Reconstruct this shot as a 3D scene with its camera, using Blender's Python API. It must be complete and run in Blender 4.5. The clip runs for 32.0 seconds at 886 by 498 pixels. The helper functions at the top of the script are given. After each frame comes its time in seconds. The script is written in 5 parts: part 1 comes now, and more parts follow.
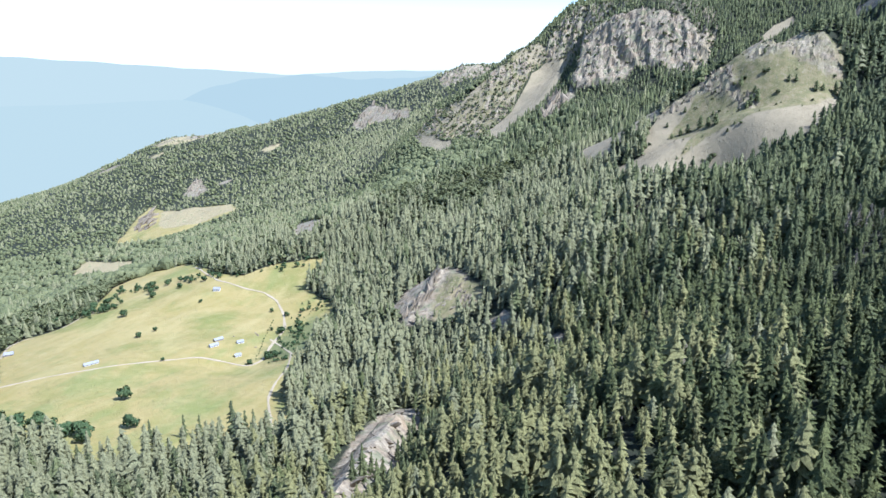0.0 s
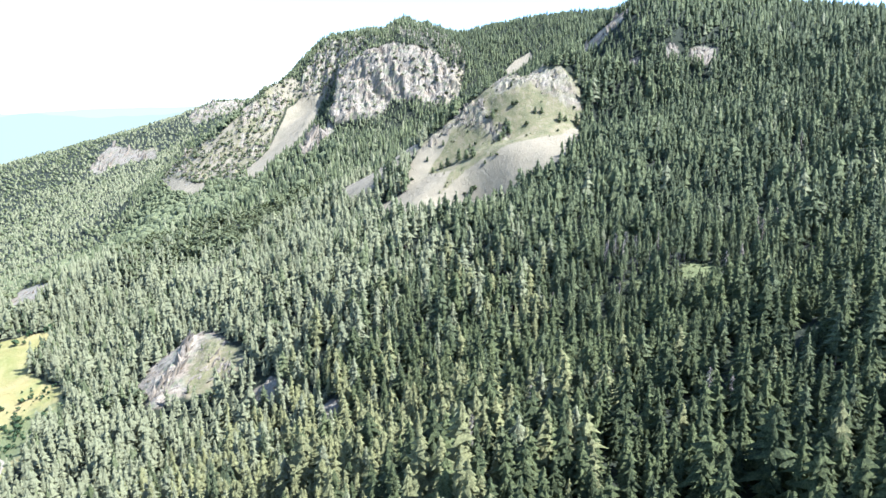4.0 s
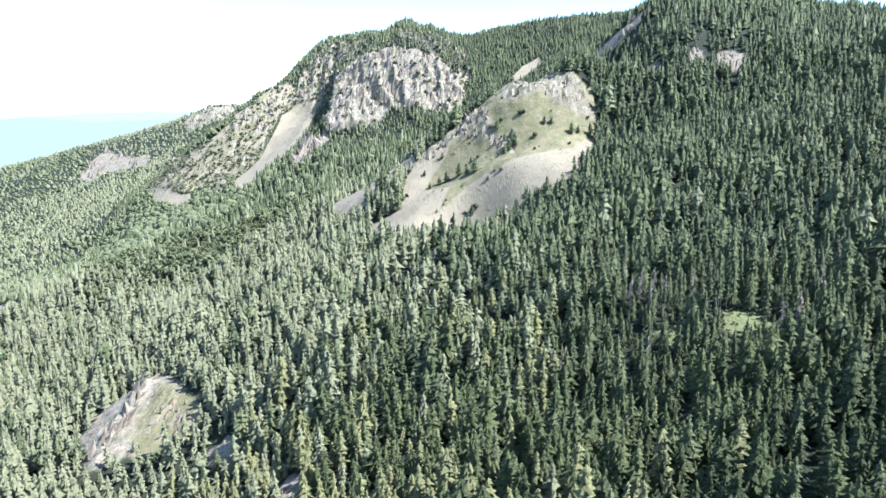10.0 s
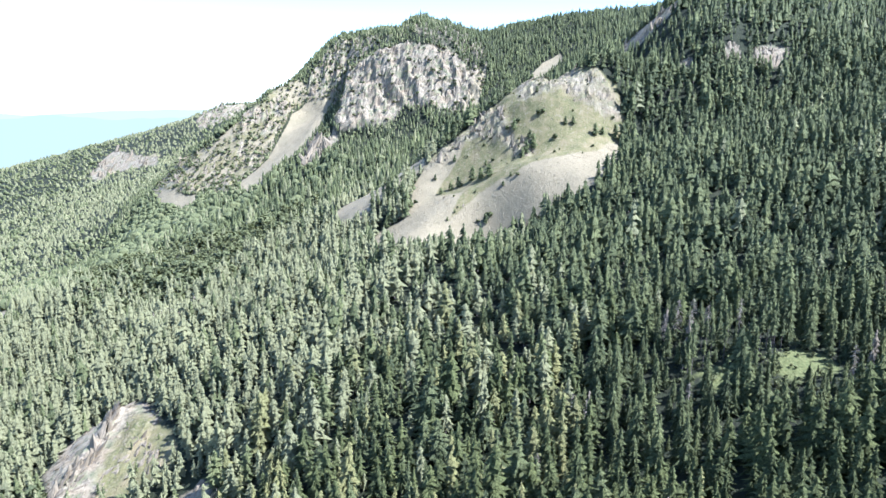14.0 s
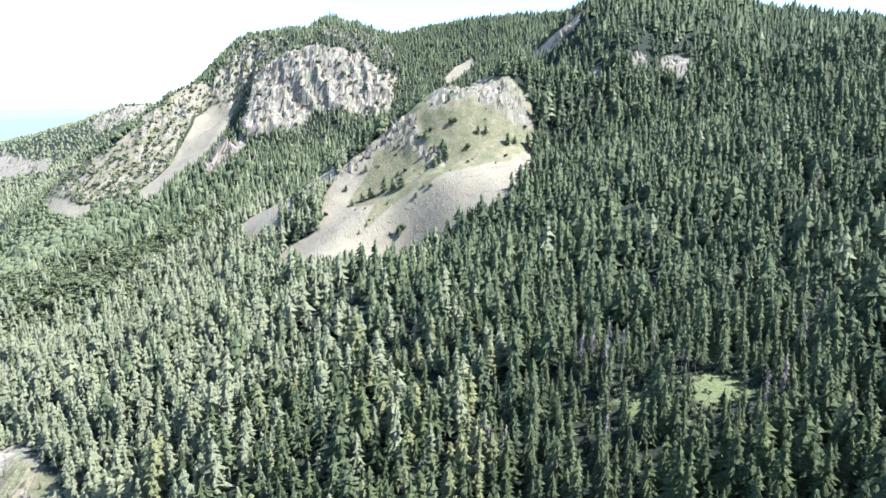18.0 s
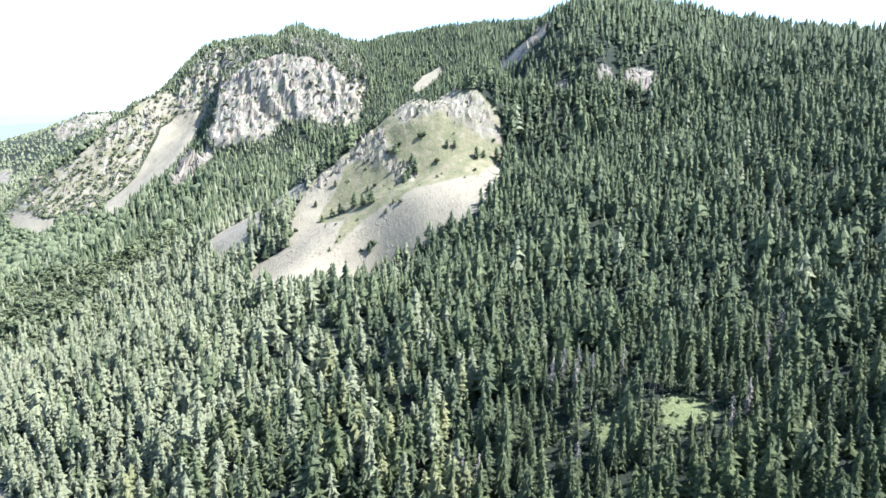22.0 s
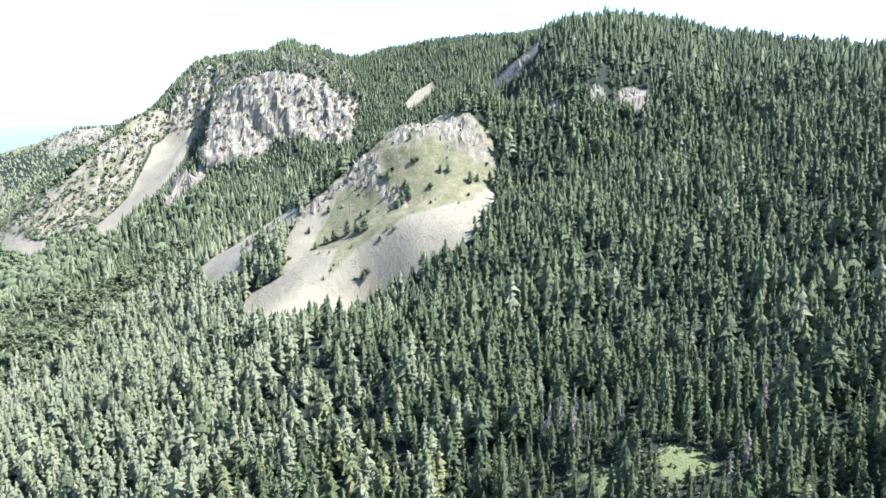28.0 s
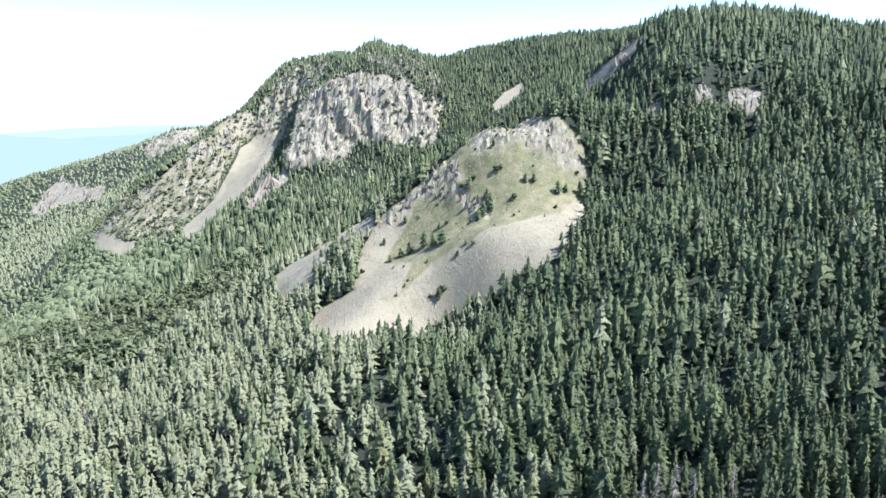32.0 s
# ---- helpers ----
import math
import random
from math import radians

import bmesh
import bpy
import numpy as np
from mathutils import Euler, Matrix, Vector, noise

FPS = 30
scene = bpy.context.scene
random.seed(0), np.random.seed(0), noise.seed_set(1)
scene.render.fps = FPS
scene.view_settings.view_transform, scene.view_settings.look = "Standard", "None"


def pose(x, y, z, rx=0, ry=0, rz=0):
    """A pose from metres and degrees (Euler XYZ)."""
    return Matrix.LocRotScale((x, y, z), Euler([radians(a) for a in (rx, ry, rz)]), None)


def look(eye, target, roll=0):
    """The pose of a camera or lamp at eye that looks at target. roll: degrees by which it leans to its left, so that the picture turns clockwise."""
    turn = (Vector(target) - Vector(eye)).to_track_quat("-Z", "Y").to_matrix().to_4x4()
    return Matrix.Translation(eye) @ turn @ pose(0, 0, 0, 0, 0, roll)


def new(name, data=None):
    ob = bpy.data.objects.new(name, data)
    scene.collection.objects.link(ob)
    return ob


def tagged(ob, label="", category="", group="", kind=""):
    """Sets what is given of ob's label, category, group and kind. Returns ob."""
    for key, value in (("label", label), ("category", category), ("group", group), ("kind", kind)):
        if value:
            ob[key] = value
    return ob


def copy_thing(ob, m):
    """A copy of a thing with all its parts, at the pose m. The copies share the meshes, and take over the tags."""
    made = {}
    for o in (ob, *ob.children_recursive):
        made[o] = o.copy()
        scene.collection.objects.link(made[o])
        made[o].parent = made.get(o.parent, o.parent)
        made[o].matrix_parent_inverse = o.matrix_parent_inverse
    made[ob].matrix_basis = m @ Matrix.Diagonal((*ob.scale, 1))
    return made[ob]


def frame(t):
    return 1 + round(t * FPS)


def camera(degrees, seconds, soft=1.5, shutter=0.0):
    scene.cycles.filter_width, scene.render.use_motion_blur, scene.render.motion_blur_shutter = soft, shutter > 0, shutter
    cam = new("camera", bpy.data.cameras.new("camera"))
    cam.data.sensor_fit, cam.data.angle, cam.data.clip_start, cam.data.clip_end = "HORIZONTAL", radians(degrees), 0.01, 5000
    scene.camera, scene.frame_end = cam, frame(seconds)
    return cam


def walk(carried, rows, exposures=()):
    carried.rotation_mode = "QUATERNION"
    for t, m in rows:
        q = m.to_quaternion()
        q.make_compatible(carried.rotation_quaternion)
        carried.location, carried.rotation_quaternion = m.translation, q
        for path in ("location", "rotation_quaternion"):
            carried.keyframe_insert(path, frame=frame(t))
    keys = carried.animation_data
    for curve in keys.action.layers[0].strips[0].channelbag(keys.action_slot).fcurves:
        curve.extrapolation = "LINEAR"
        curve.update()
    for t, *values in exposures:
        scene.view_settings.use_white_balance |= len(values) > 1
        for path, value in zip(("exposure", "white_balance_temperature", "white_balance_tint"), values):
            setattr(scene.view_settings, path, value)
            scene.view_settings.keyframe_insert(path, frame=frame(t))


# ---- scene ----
# ---- camera: seconds, eye, turn to the left of +y, tilt, roll (degrees) ----
cam = camera(63.643, 32.0)
PATH = [
    (0, (0.01, 0.00, 200.00), 16.722, -15.488, 0.109),
    (0.5, (-0.69, 7.09, 200.09), 12.427, -15.487, 0.048),
    (1, (-1.37, 14.33, 200.14), 10.363, -15.496, -0.032),
    (1.5, (-1.89, 21.70, 200.23), 8.125, -15.510, -0.022),
    (2, (-2.10, 29.11, 200.30), 5.220, -15.499, -0.062),
    (2.5, (-1.97, 36.63, 200.38), 2.601, -15.377, -0.141),
    (3, (-1.53, 44.20, 200.44), 0.096, -15.260, -0.235),
    (3.5, (-0.85, 51.72, 200.53), -1.098, -14.649, -0.309),
    (4, (-0.01, 59.16, 200.55), -1.784, -12.933, -0.262),
    (4.5, (0.86, 66.54, 200.55), -3.192, -12.446, -0.273),
    (6.5, (5.08, 95.96, 200.22), -2.514, -12.349, -0.051),
    (7, (6.04, 103.33, 200.22), -2.322, -12.342, -0.089),
    (7.5, (7.07, 110.75, 200.32), -2.164, -12.389, -0.049),
    (8, (8.21, 118.18, 200.46), -1.985, -12.381, 0.000),
    (8.5, (9.38, 125.59, 200.62), -1.792, -12.409, 0.008),
    (9, (10.51, 132.94, 200.76), -1.618, -12.407, 0.110),
    (9.5, (11.58, 140.20, 200.83), -1.426, -12.418, 0.103),
    (10, (12.66, 147.52, 200.84), -1.228, -12.446, 0.134),
    (10.5, (13.73, 154.90, 200.82), -1.024, -12.457, 0.102),
    (11, (14.79, 162.29, 200.80), -0.847, -12.477, 0.141),
    (11.5, (15.88, 169.74, 200.75), -0.645, -12.508, 0.116),
    (12, (17.09, 177.25, 200.73), -0.459, -12.531, 0.134),
    (12.5, (18.37, 184.78, 200.68), -0.232, -12.541, 0.143),
    (13, (19.67, 192.33, 200.52), -0.008, -12.561, 0.188),
    (13.5, (20.87, 199.89, 200.30), 0.215, -12.568, 0.191),
    (15.5, (25.09, 227.95, 201.39), 0.513, -12.638, 0.319),
    (16, (26.01, 229.40, 202.87), -1.160, -12.633, 0.550),
    (16.5, (26.69, 229.82, 204.41), -2.890, -12.635, 0.601),
    (17, (26.84, 229.77, 206.08), -4.343, -12.655, 0.656),
    (17.5, (26.72, 229.64, 207.91), -5.551, -12.647, 0.669),
    (18, (26.63, 229.64, 209.81), -6.435, -12.651, 0.626),
    (18.5, (26.62, 229.75, 211.71), -7.133, -12.689, 0.589),
    (19, (26.61, 229.81, 213.51), -7.680, -12.688, 0.536),
    (19.5, (26.65, 229.78, 215.22), -8.092, -12.671, 0.485),
    (20, (26.65, 229.81, 216.93), -8.391, -12.654, 0.426),
    (20.5, (26.68, 229.84, 218.65), -8.584, -12.638, 0.350),
    (21, (26.72, 229.84, 220.38), -8.708, -12.635, 0.312),
    (21.5, (26.75, 229.81, 222.16), -8.779, -12.619, 0.273),
    (22, (26.75, 229.80, 223.96), -8.817, -12.619, 0.229),
    (22.5, (26.77, 229.78, 225.72), -8.823, -12.596, 0.201),
    (23, (26.82, 229.77, 227.51), -8.781, -12.572, 0.143),
    (23.5, (26.91, 229.83, 229.43), -8.713, -12.546, 0.066),
    (24, (27.03, 229.79, 231.33), -8.640, -12.533, 0.040),
    (24.5, (27.09, 229.70, 233.14), -8.575, -12.535, 0.049),
    (25, (27.07, 229.67, 234.94), -8.509, -12.526, 0.058),
    (25.5, (27.04, 229.70, 236.76), -8.442, -12.504, 0.017),
    (27.5, (27.96, 233.78, 244.28), -8.695, -12.481, -0.318),
    (28, (29.28, 238.24, 245.92), -9.177, -12.475, -0.481),
    (28.5, (30.74, 243.35, 247.34), -9.593, -12.428, -0.637),
    (29, (32.32, 248.94, 248.20), -9.922, -12.442, -0.696),
    (29.5, (33.97, 255.03, 248.61), -9.684, -12.463, -0.871),
    (30, (35.72, 261.57, 248.81), -7.824, -12.451, -0.901),
    (30.5, (37.56, 268.55, 248.96), -6.369, -12.458, -0.890),
    (31, (39.33, 275.68, 249.00), -4.964, -12.471, -0.862),
    (31.5, (40.95, 282.89, 248.93), -3.423, -12.460, -0.825),
    (32, (42.52, 290.23, 248.86), -1.908, -12.444, -0.769),
]


def aim(eye, yaw, tilt, roll):
    y, p = radians(yaw), radians(tilt)
    way = Vector((-math.sin(y) * math.cos(p), math.cos(y) * math.cos(p), math.sin(p)))
    return look(eye, Vector(eye) + way, roll)


walk(
    cam,
    [(t, aim(eye, yaw, tilt, roll)) for t, eye, yaw, tilt, roll in PATH],
    exposures=[(0.0, 1.30, 4810, 15), (2.0, 1.69, 4810, 15), (3.0, 1.87, 4810, 15), (4.5, 1.91, 4810, 15), (12.0, 1.86, 4810, 15), (16.0, 1.82, 4810, 15), (20.0, 2.02, 4810, 15), (25.0, 2.00, 4810, 15), (29.0, 1.90, 4810, 15), (32.0, 1.72, 4810, 15)],
)

# ---- daylight: sun high over the eastern ridge, clear pale sky ----
SUN_AZ, SUN_EL = -14.0, 53.0  # degrees from +x towards +y, and above the horizon
world = bpy.data.worlds.new("sky")
scene.world = world
world.use_nodes = True
wn, wl = world.node_tree.nodes, world.node_tree.links
sky = wn.new("ShaderNodeTexSky")
sky.sky_type, sky.sun_disc = "NISHITA", False
sky.sun_elevation, sky.sun_rotation = radians(SUN_EL), radians(90 - SUN_AZ)
sky.altitude, sky.air_density, sky.dust_density, sky.ozone_density = 1500, 1.0, 1.2, 1.0
wn["Background"].inputs["Strength"].default_value = 0.105
wl.new(sky.outputs[0], wn["Background"].inputs["Color"])
sun_data = bpy.data.lights.new("sun", "SUN")
sun_data.energy, sun_data.angle, sun_data.color = 5.0, radians(0.53), (1.0, 0.95, 0.86)
sun = new("sun", sun_data)
sun_way = Vector((math.cos(radians(SUN_AZ)) * math.cos(radians(SUN_EL)), math.sin(radians(SUN_AZ)) * math.cos(radians(SUN_EL)), math.sin(radians(SUN_EL))))
sun.matrix_world = look(sun_way * 3000, (0, 0, 0))


# ---- materials ----
class Nodes:
    """Short hand for a node material."""

    def __init__(self, name, rough=0.8, metal=0.0):
        self.mat = bpy.data.materials.new(name)
        self.mat.use_nodes = True
        self.n, self.l = self.mat.node_tree.nodes, self.mat.node_tree.links
        self.out = self.n["Principled BSDF"]
        self.out.inputs["Roughness"].default_value, self.out.inputs["Metallic"].default_value = rough, metal
        self.out.inputs["Specular IOR Level"].default_value = 0.25
        self.co = self.n.new("ShaderNodeTexCoord").outputs["Object"]

    def set(self, node, **values):
        for key, value in values.items():
            sock = node.inputs[key.replace("_", " ")]
            if hasattr(value, "links"):
                self.l.new(value, sock)
            else:
                sock.default_value = value
        return node

    def noise(self, scale, detail=5.0, rough=0.55, stretch=None, distort=0.0):
        co = self.co
        if stretch:
            m = self.n.new("ShaderNodeMapping")
            m.inputs["Scale"].default_value = stretch
            self.l.new(co, m.inputs["Vector"])
            co = m.outputs[0]
        node = self.set(self.n.new("ShaderNodeTexNoise"), Vector=co, Scale=scale, Detail=detail, Roughness=rough, Distortion=distort)
        return node.outputs["Fac"]

    def cells(self, scale, feature="F1", out="Distance"):
        node = self.n.new("ShaderNodeTexVoronoi")
        node.feature = feature
        self.set(node, Vector=self.co, Scale=scale)
        return node.outputs[out]

    def attr(self, name):
        node = self.n.new("ShaderNodeAttribute")
        node.attribute_name = name
        return node.outputs["Fac"]

    def math(self, kind, a, b=0.0, clamp=False):
        node = self.n.new("ShaderNodeMath")
        node.operation, node.use_clamp = kind, clamp
        for sock, v in zip(node.inputs, (a, b)):
            if hasattr(v, "links"):
                self.l.new(v, sock)
            else:
                sock.default_value = v
        return node.outputs[0]

    def span(self, v, lo, hi, a=0.0, b=1.0):
        node = self.n.new("ShaderNodeMapRange")
        for k, w in enumerate((v, lo, hi, a, b)):
            if hasattr(w, "links"):
                self.l.new(w, node.inputs[k])
            else:
                node.inputs[k].default_value = w
        return node.outputs[0]

    def mix(self, f, a, b, blend="MIX"):
        node = self.n.new("ShaderNodeMix")
        node.data_type, node.blend_type = "RGBA", blend
        for sock, v in zip((node.inputs[0], node.inputs[6], node.inputs[7]), (f, a, b)):
            if hasattr(v, "links"):
                self.l.new(v, sock)
            else:
                sock.default_value = (*v, 1) if isinstance(v, tuple) else v
        return node.outputs[2]

    def ramp(self, f, *stops):
        node = self.n.new("ShaderNodeValToRGB")
        self.l.new(f, node.inputs[0])
        el = node.color_ramp.elements
        while len(el) < len(stops):
            el.new(0.5)
        for e, (at, c) in zip(el, stops):
            e.position, e.color = at, (*c, 1)
        return node.outputs[0]

    def done(self, colour, bump=None, depth=0.3, strength=0.6):
        self.l.new(colour, self.out.inputs["Base Color"])
        if bump is not None:
            b = self.set(self.n.new("ShaderNodeBump"), Strength=strength, Distance=depth, Height=bump)
            self.l.new(b.outputs[0], self.out.inputs["Normal"])
        return self.mat


def rock_colour(k):
    big, fine = k.noise(0.05, 4), k.noise(0.4, 8, 0.72, (1, 1, 0.35))
    base = k.ramp(fine, (0.28, (0.088, 0.069, 0.046)), (0.43, (0.218, 0.172, 0.108)), (0.58, (0.282, 0.231, 0.148)), (0.8, (0.34, 0.286, 0.19)))
    crack = k.span(k.noise(0.22, 6, 0.7, (1, 1, 0.22), 0.6), 0.40, 0.47, 1.0, 0.0)
    base = k.mix(k.math("MULTIPLY", crack, 0.5), base, (0.075, 0.066, 0.058))
    warm = k.mix(k.span(big, 0.42, 0.68), base, (0.75, 0.58, 0.42), "MULTIPLY")
    return k.mix(0.5, base, warm), k.math("SUBTRACT", fine, k.math("MULTIPLY", crack, 0.6))


def rock_material(name):
    k = Nodes(name, 0.9)
    colour, fine = rock_colour(k)
    lichen = k.span(k.noise(0.16, 6, 0.6), 0.52, 0.62)
    colour = k.mix(k.math("MULTIPLY", lichen, 0.4), colour, (0.15, 0.15, 0.085))
    return k.done(colour, k.math("ADD", fine, k.math("MULTIPLY", k.noise(2.2, 6), 0.3)), 1.2, 0.8)


def ground_material():
    """Forest floor, meadow, alpine grass, scree and bare rock, by zones of the land."""
    k = Nodes("ground", 0.95)
    ragged = k.math("SUBTRACT", k.noise(0.12, 6, 0.65), 0.5)

    def zone(name, soft=0.16, push=0.9):
        v = k.math("ADD", k.attr(name), k.math("MULTIPLY", ragged, push))
        return k.span(v, 0.5 - soft, 0.5 + soft)

    n1, n2, n3 = k.noise(0.012, 5, 0.6), k.noise(0.09, 6, 0.6), k.noise(0.8, 5, 0.7)
    floor = k.ramp(n2, (0.3, (0.02, 0.019, 0.01)), (0.55, (0.027, 0.03, 0.012)), (0.75, (0.042, 0.037, 0.018)))
    turf = k.ramp(n1, (0.34, (0.175, 0.164, 0.037)), (0.45, (0.237, 0.188, 0.054)), (0.53, (0.302, 0.222, 0.075)), (0.62, (0.266, 0.202, 0.058)), (0.7, (0.191, 0.172, 0.043)))
    mown = k.noise(0.02, 6, 0.65, (1, 0.35, 1), 0.4)
    turf = k.mix(k.span(mown, 0.5, 0.62, 0.0, 0.55), turf, (0.364, 0.280, 0.107))
    turf = k.mix(k.span(mown, 0.36, 0.46, 0.5, 0.0), turf, (0.156, 0.180, 0.044))
    turf = k.mix(k.span(n2, 0.5, 0.75, 0.0, 0.5), turf, (0.343, 0.275, 0.107))
    turf = k.mix(k.span(n3, 0.3, 0.75, 0.0, 0.35), turf, (0.146, 0.150, 0.044))
    dry = k.ramp(n2, (0.35, (0.235, 0.185, 0.082)), (0.55, (0.315, 0.246, 0.12)), (0.68, (0.165, 0.165, 0.06)))
    alpine = k.ramp(n2, (0.32, (0.105, 0.098, 0.034)), (0.5, (0.148, 0.126, 0.049)), (0.66, (0.205, 0.158, 0.076)))
    alpine = k.mix(k.span(n3, 0.52, 0.74, 0.0, 0.55), alpine, (0.31, 0.258, 0.165))
    alpine = k.mix(k.span(k.noise(0.22, 7, 0.7), 0.55, 0.65, 0.0, 0.65), alpine, (0.26, 0.21, 0.125))
    alpine = k.mix(k.span(k.noise(0.3, 5, 0.7, (1, 1, 1), 0.6), 0.3, 0.42, 0.7, 0.0), alpine, (0.075, 0.078, 0.032))
    stone = k.cells(0.75)
    scree = k.ramp(k.noise(0.06, 6, 0.65), (0.3, (0.19, 0.149, 0.08)), (0.5, (0.256, 0.203, 0.112)), (0.72, (0.212, 0.163, 0.088)))
    scree = k.mix(k.span(k.noise(0.035, 7, 0.7, (1, 0.4, 1)), 0.54, 0.64, 0.0, 0.5), scree, (0.165, 0.138, 0.07))
    scree = k.mix(k.span(stone, 0.15, 0.75, 0.0, 0.4), scree, (0.205, 0.165, 0.1))
    scree = k.mix(k.span(n3, 0.45, 0.8, 0.0, 0.4), scree, (0.295, 0.242, 0.14))
    rock, fine = rock_colour(k)
    rock = k.mix(k.span(n2, 0.5, 0.6, 0.0, 0.6), rock, (0.115, 0.125, 0.055))
    c = k.mix(zone("meadow"), floor, turf)
    c = k.mix(zone("dry"), c, dry)
    c = k.mix(zone("lush"), c, k.ramp(n3, (0.35, (0.085, 0.092, 0.028)), (0.65, (0.155, 0.15, 0.052))))
    c = k.mix(zone("alpine"), c, alpine)
    c = k.mix(zone("rock"), c, rock)
    c = k.mix(zone("scree"), c, scree)
    h = k.math("ADD", k.math("MULTIPLY", fine, 1.0), k.math("MULTIPLY", stone, 0.5))
    return k.done(c, h, 0.8, 0.55)


def foliage_material(name, dark, light, own, rough=0.65):
    """own: the tint comes from each tree's own random number, else from the wood's tint attribute."""
    k = Nodes(name, rough)
    k.out.inputs["Specular IOR Level"].default_value = 0.05
    if own:
        t = k.n.new("ShaderNodeObjectInfo").outputs["Random"]
    else:
        t = k.attr("tint")
    c = k.mix(t, dark, light)
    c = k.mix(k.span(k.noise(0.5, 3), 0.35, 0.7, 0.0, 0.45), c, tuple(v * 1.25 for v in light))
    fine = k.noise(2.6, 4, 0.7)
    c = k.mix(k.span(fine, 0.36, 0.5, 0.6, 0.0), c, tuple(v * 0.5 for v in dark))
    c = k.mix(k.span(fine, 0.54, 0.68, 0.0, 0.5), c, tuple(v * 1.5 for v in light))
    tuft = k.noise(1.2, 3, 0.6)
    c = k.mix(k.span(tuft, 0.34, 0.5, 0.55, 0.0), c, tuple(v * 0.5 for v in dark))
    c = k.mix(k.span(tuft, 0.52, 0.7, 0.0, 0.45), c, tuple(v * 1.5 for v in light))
    b = k.set(k.n.new("ShaderNodeBump"), Strength=0.9, Distance=0.5, Height=fine)
    k.l.new(b.outputs[0], k.out.inputs["Normal"])
    k.l.new(c, k.out.inputs["Base Color"])
    thin = k.n.new("ShaderNodeBsdfTranslucent")
    k.l.new(k.mix(0.5, c, (0.18, 0.2, 0.05)), thin.inputs["Color"])
    both = k.n.new("ShaderNodeMixShader")
    both.inputs[0].default_value = 0.15
    k.l.new(k.out.outputs[0], both.inputs[1])
    k.l.new(thin.outputs[0], both.inputs[2])
    k.l.new(both.outputs[0], k.n["Material Output"].inputs["Surface"])
    return k.mat


def plain(name, dark, light, scale=3.0, rough=0.85, depth=0.05, stretch=None):
    k = Nodes(name, rough)
    f = k.noise(scale, 6, 0.6, stretch)
    return k.done(k.mix(k.span(f, 0.3, 0.7), dark, light), f, depth, 0.6)


GROUND = ground_material()
ROCK = rock_material("grey rock")
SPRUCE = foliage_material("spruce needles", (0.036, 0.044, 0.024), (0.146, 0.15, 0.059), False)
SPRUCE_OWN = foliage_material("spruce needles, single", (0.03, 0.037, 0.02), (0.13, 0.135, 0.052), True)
# Pine's own grey-green, paled further in colour for haze over the left woods.
PINE_HAZED = foliage_material("haze-paled pine needles", (0.16, 0.154, 0.077), (0.222, 0.209, 0.098), False)
# Yellow-green stand; these near copies are also painted warmer, where haze is thin.
SPRUCE_NEAR = foliage_material("near-toned yellow-green spruce needles", (0.026, 0.033, 0.016), (0.12, 0.125, 0.044), False)
PINE_NEAR_LEAF = foliage_material("near-toned olive pine foliage", (0.138, 0.131, 0.055), (0.216, 0.197, 0.072), False)
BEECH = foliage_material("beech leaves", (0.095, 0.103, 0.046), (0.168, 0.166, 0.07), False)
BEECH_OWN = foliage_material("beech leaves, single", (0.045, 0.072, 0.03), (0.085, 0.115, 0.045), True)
BARK = plain("spruce bark", (0.09, 0.07, 0.055), (0.22, 0.18, 0.145), 2.0, 0.95, 0.03, (1, 1, 0.2))
DEAD = plain("dead grey wood", (0.17, 0.135, 0.095), (0.3, 0.245, 0.175), 2.0, 0.95, 0.03, (1, 1, 0.2))
BROWN = plain("dry brown needles", (0.13, 0.1, 0.06), (0.24, 0.19, 0.125), 1.5)
DIRT = plain("pale dirt road", (0.27, 0.212, 0.125), (0.37, 0.295, 0.18), 0.5, 0.95, 0.08)
STONE = plain("scree stone", (0.17, 0.135, 0.078), (0.282, 0.228, 0.132), 0.8, 0.95, 0.1)
PLASTER = plain("weathered white plaster", (0.4, 0.37, 0.33), (0.6, 0.57, 0.52), 1.0)
TIN = plain("grey sheet metal", (0.17, 0.163, 0.148), (0.29, 0.278, 0.25), 0.6, 0.75)
BOARDS = plain("weathered boards", (0.16, 0.13, 0.10), (0.3, 0.26, 0.21), 2.0, 0.9, 0.03, (6, 6, 0.4))
DARK_GLASS = plain("dark window pane", (0.02, 0.022, 0.025), (0.04, 0.042, 0.046), 1.0, 0.2)
# ---- the lie of the land: crest, slope and valley lines in plan, with their heights ----
EAST_HILL = [
    (190, 520, 80), (232, 528, 90), (295, 618, 106), (254, 676, 115), (159, 655, 92), (159, 789, 113),
    (241, 813, 146), (364, 856, 172), (405, 822, 184), (340, 1000, 243), (385, 1200, 331), (300, 1140, 296), (409, 1244, 338),
    (530, 1072, 287), (700, 960, 276), (900, 800, 253), (450, 450, 165), (600, 700, 224), (300, 300, 120), (1100, 500, 215),
]
NEAR_SLOPE = [
    (149, 380, 74), (128, 465, 58), (39, 371, 40), (18, 278, 55), (60, 215, 50), (0, 80, 60), (0, -250, 70), (-250, 0, -30),
    (250, 50, 115), (-209, 270, -36), (-109, 537, -28), (-63, 562, 18), (-2, 574, 34), (42, 614, 54), (81, 518, 42),
    (-64, 656, 36), (168, 549, 80), (-190, 750, 2), (-142, 855, 16), (-155, 924, 16), (-288, 985, -8),
]
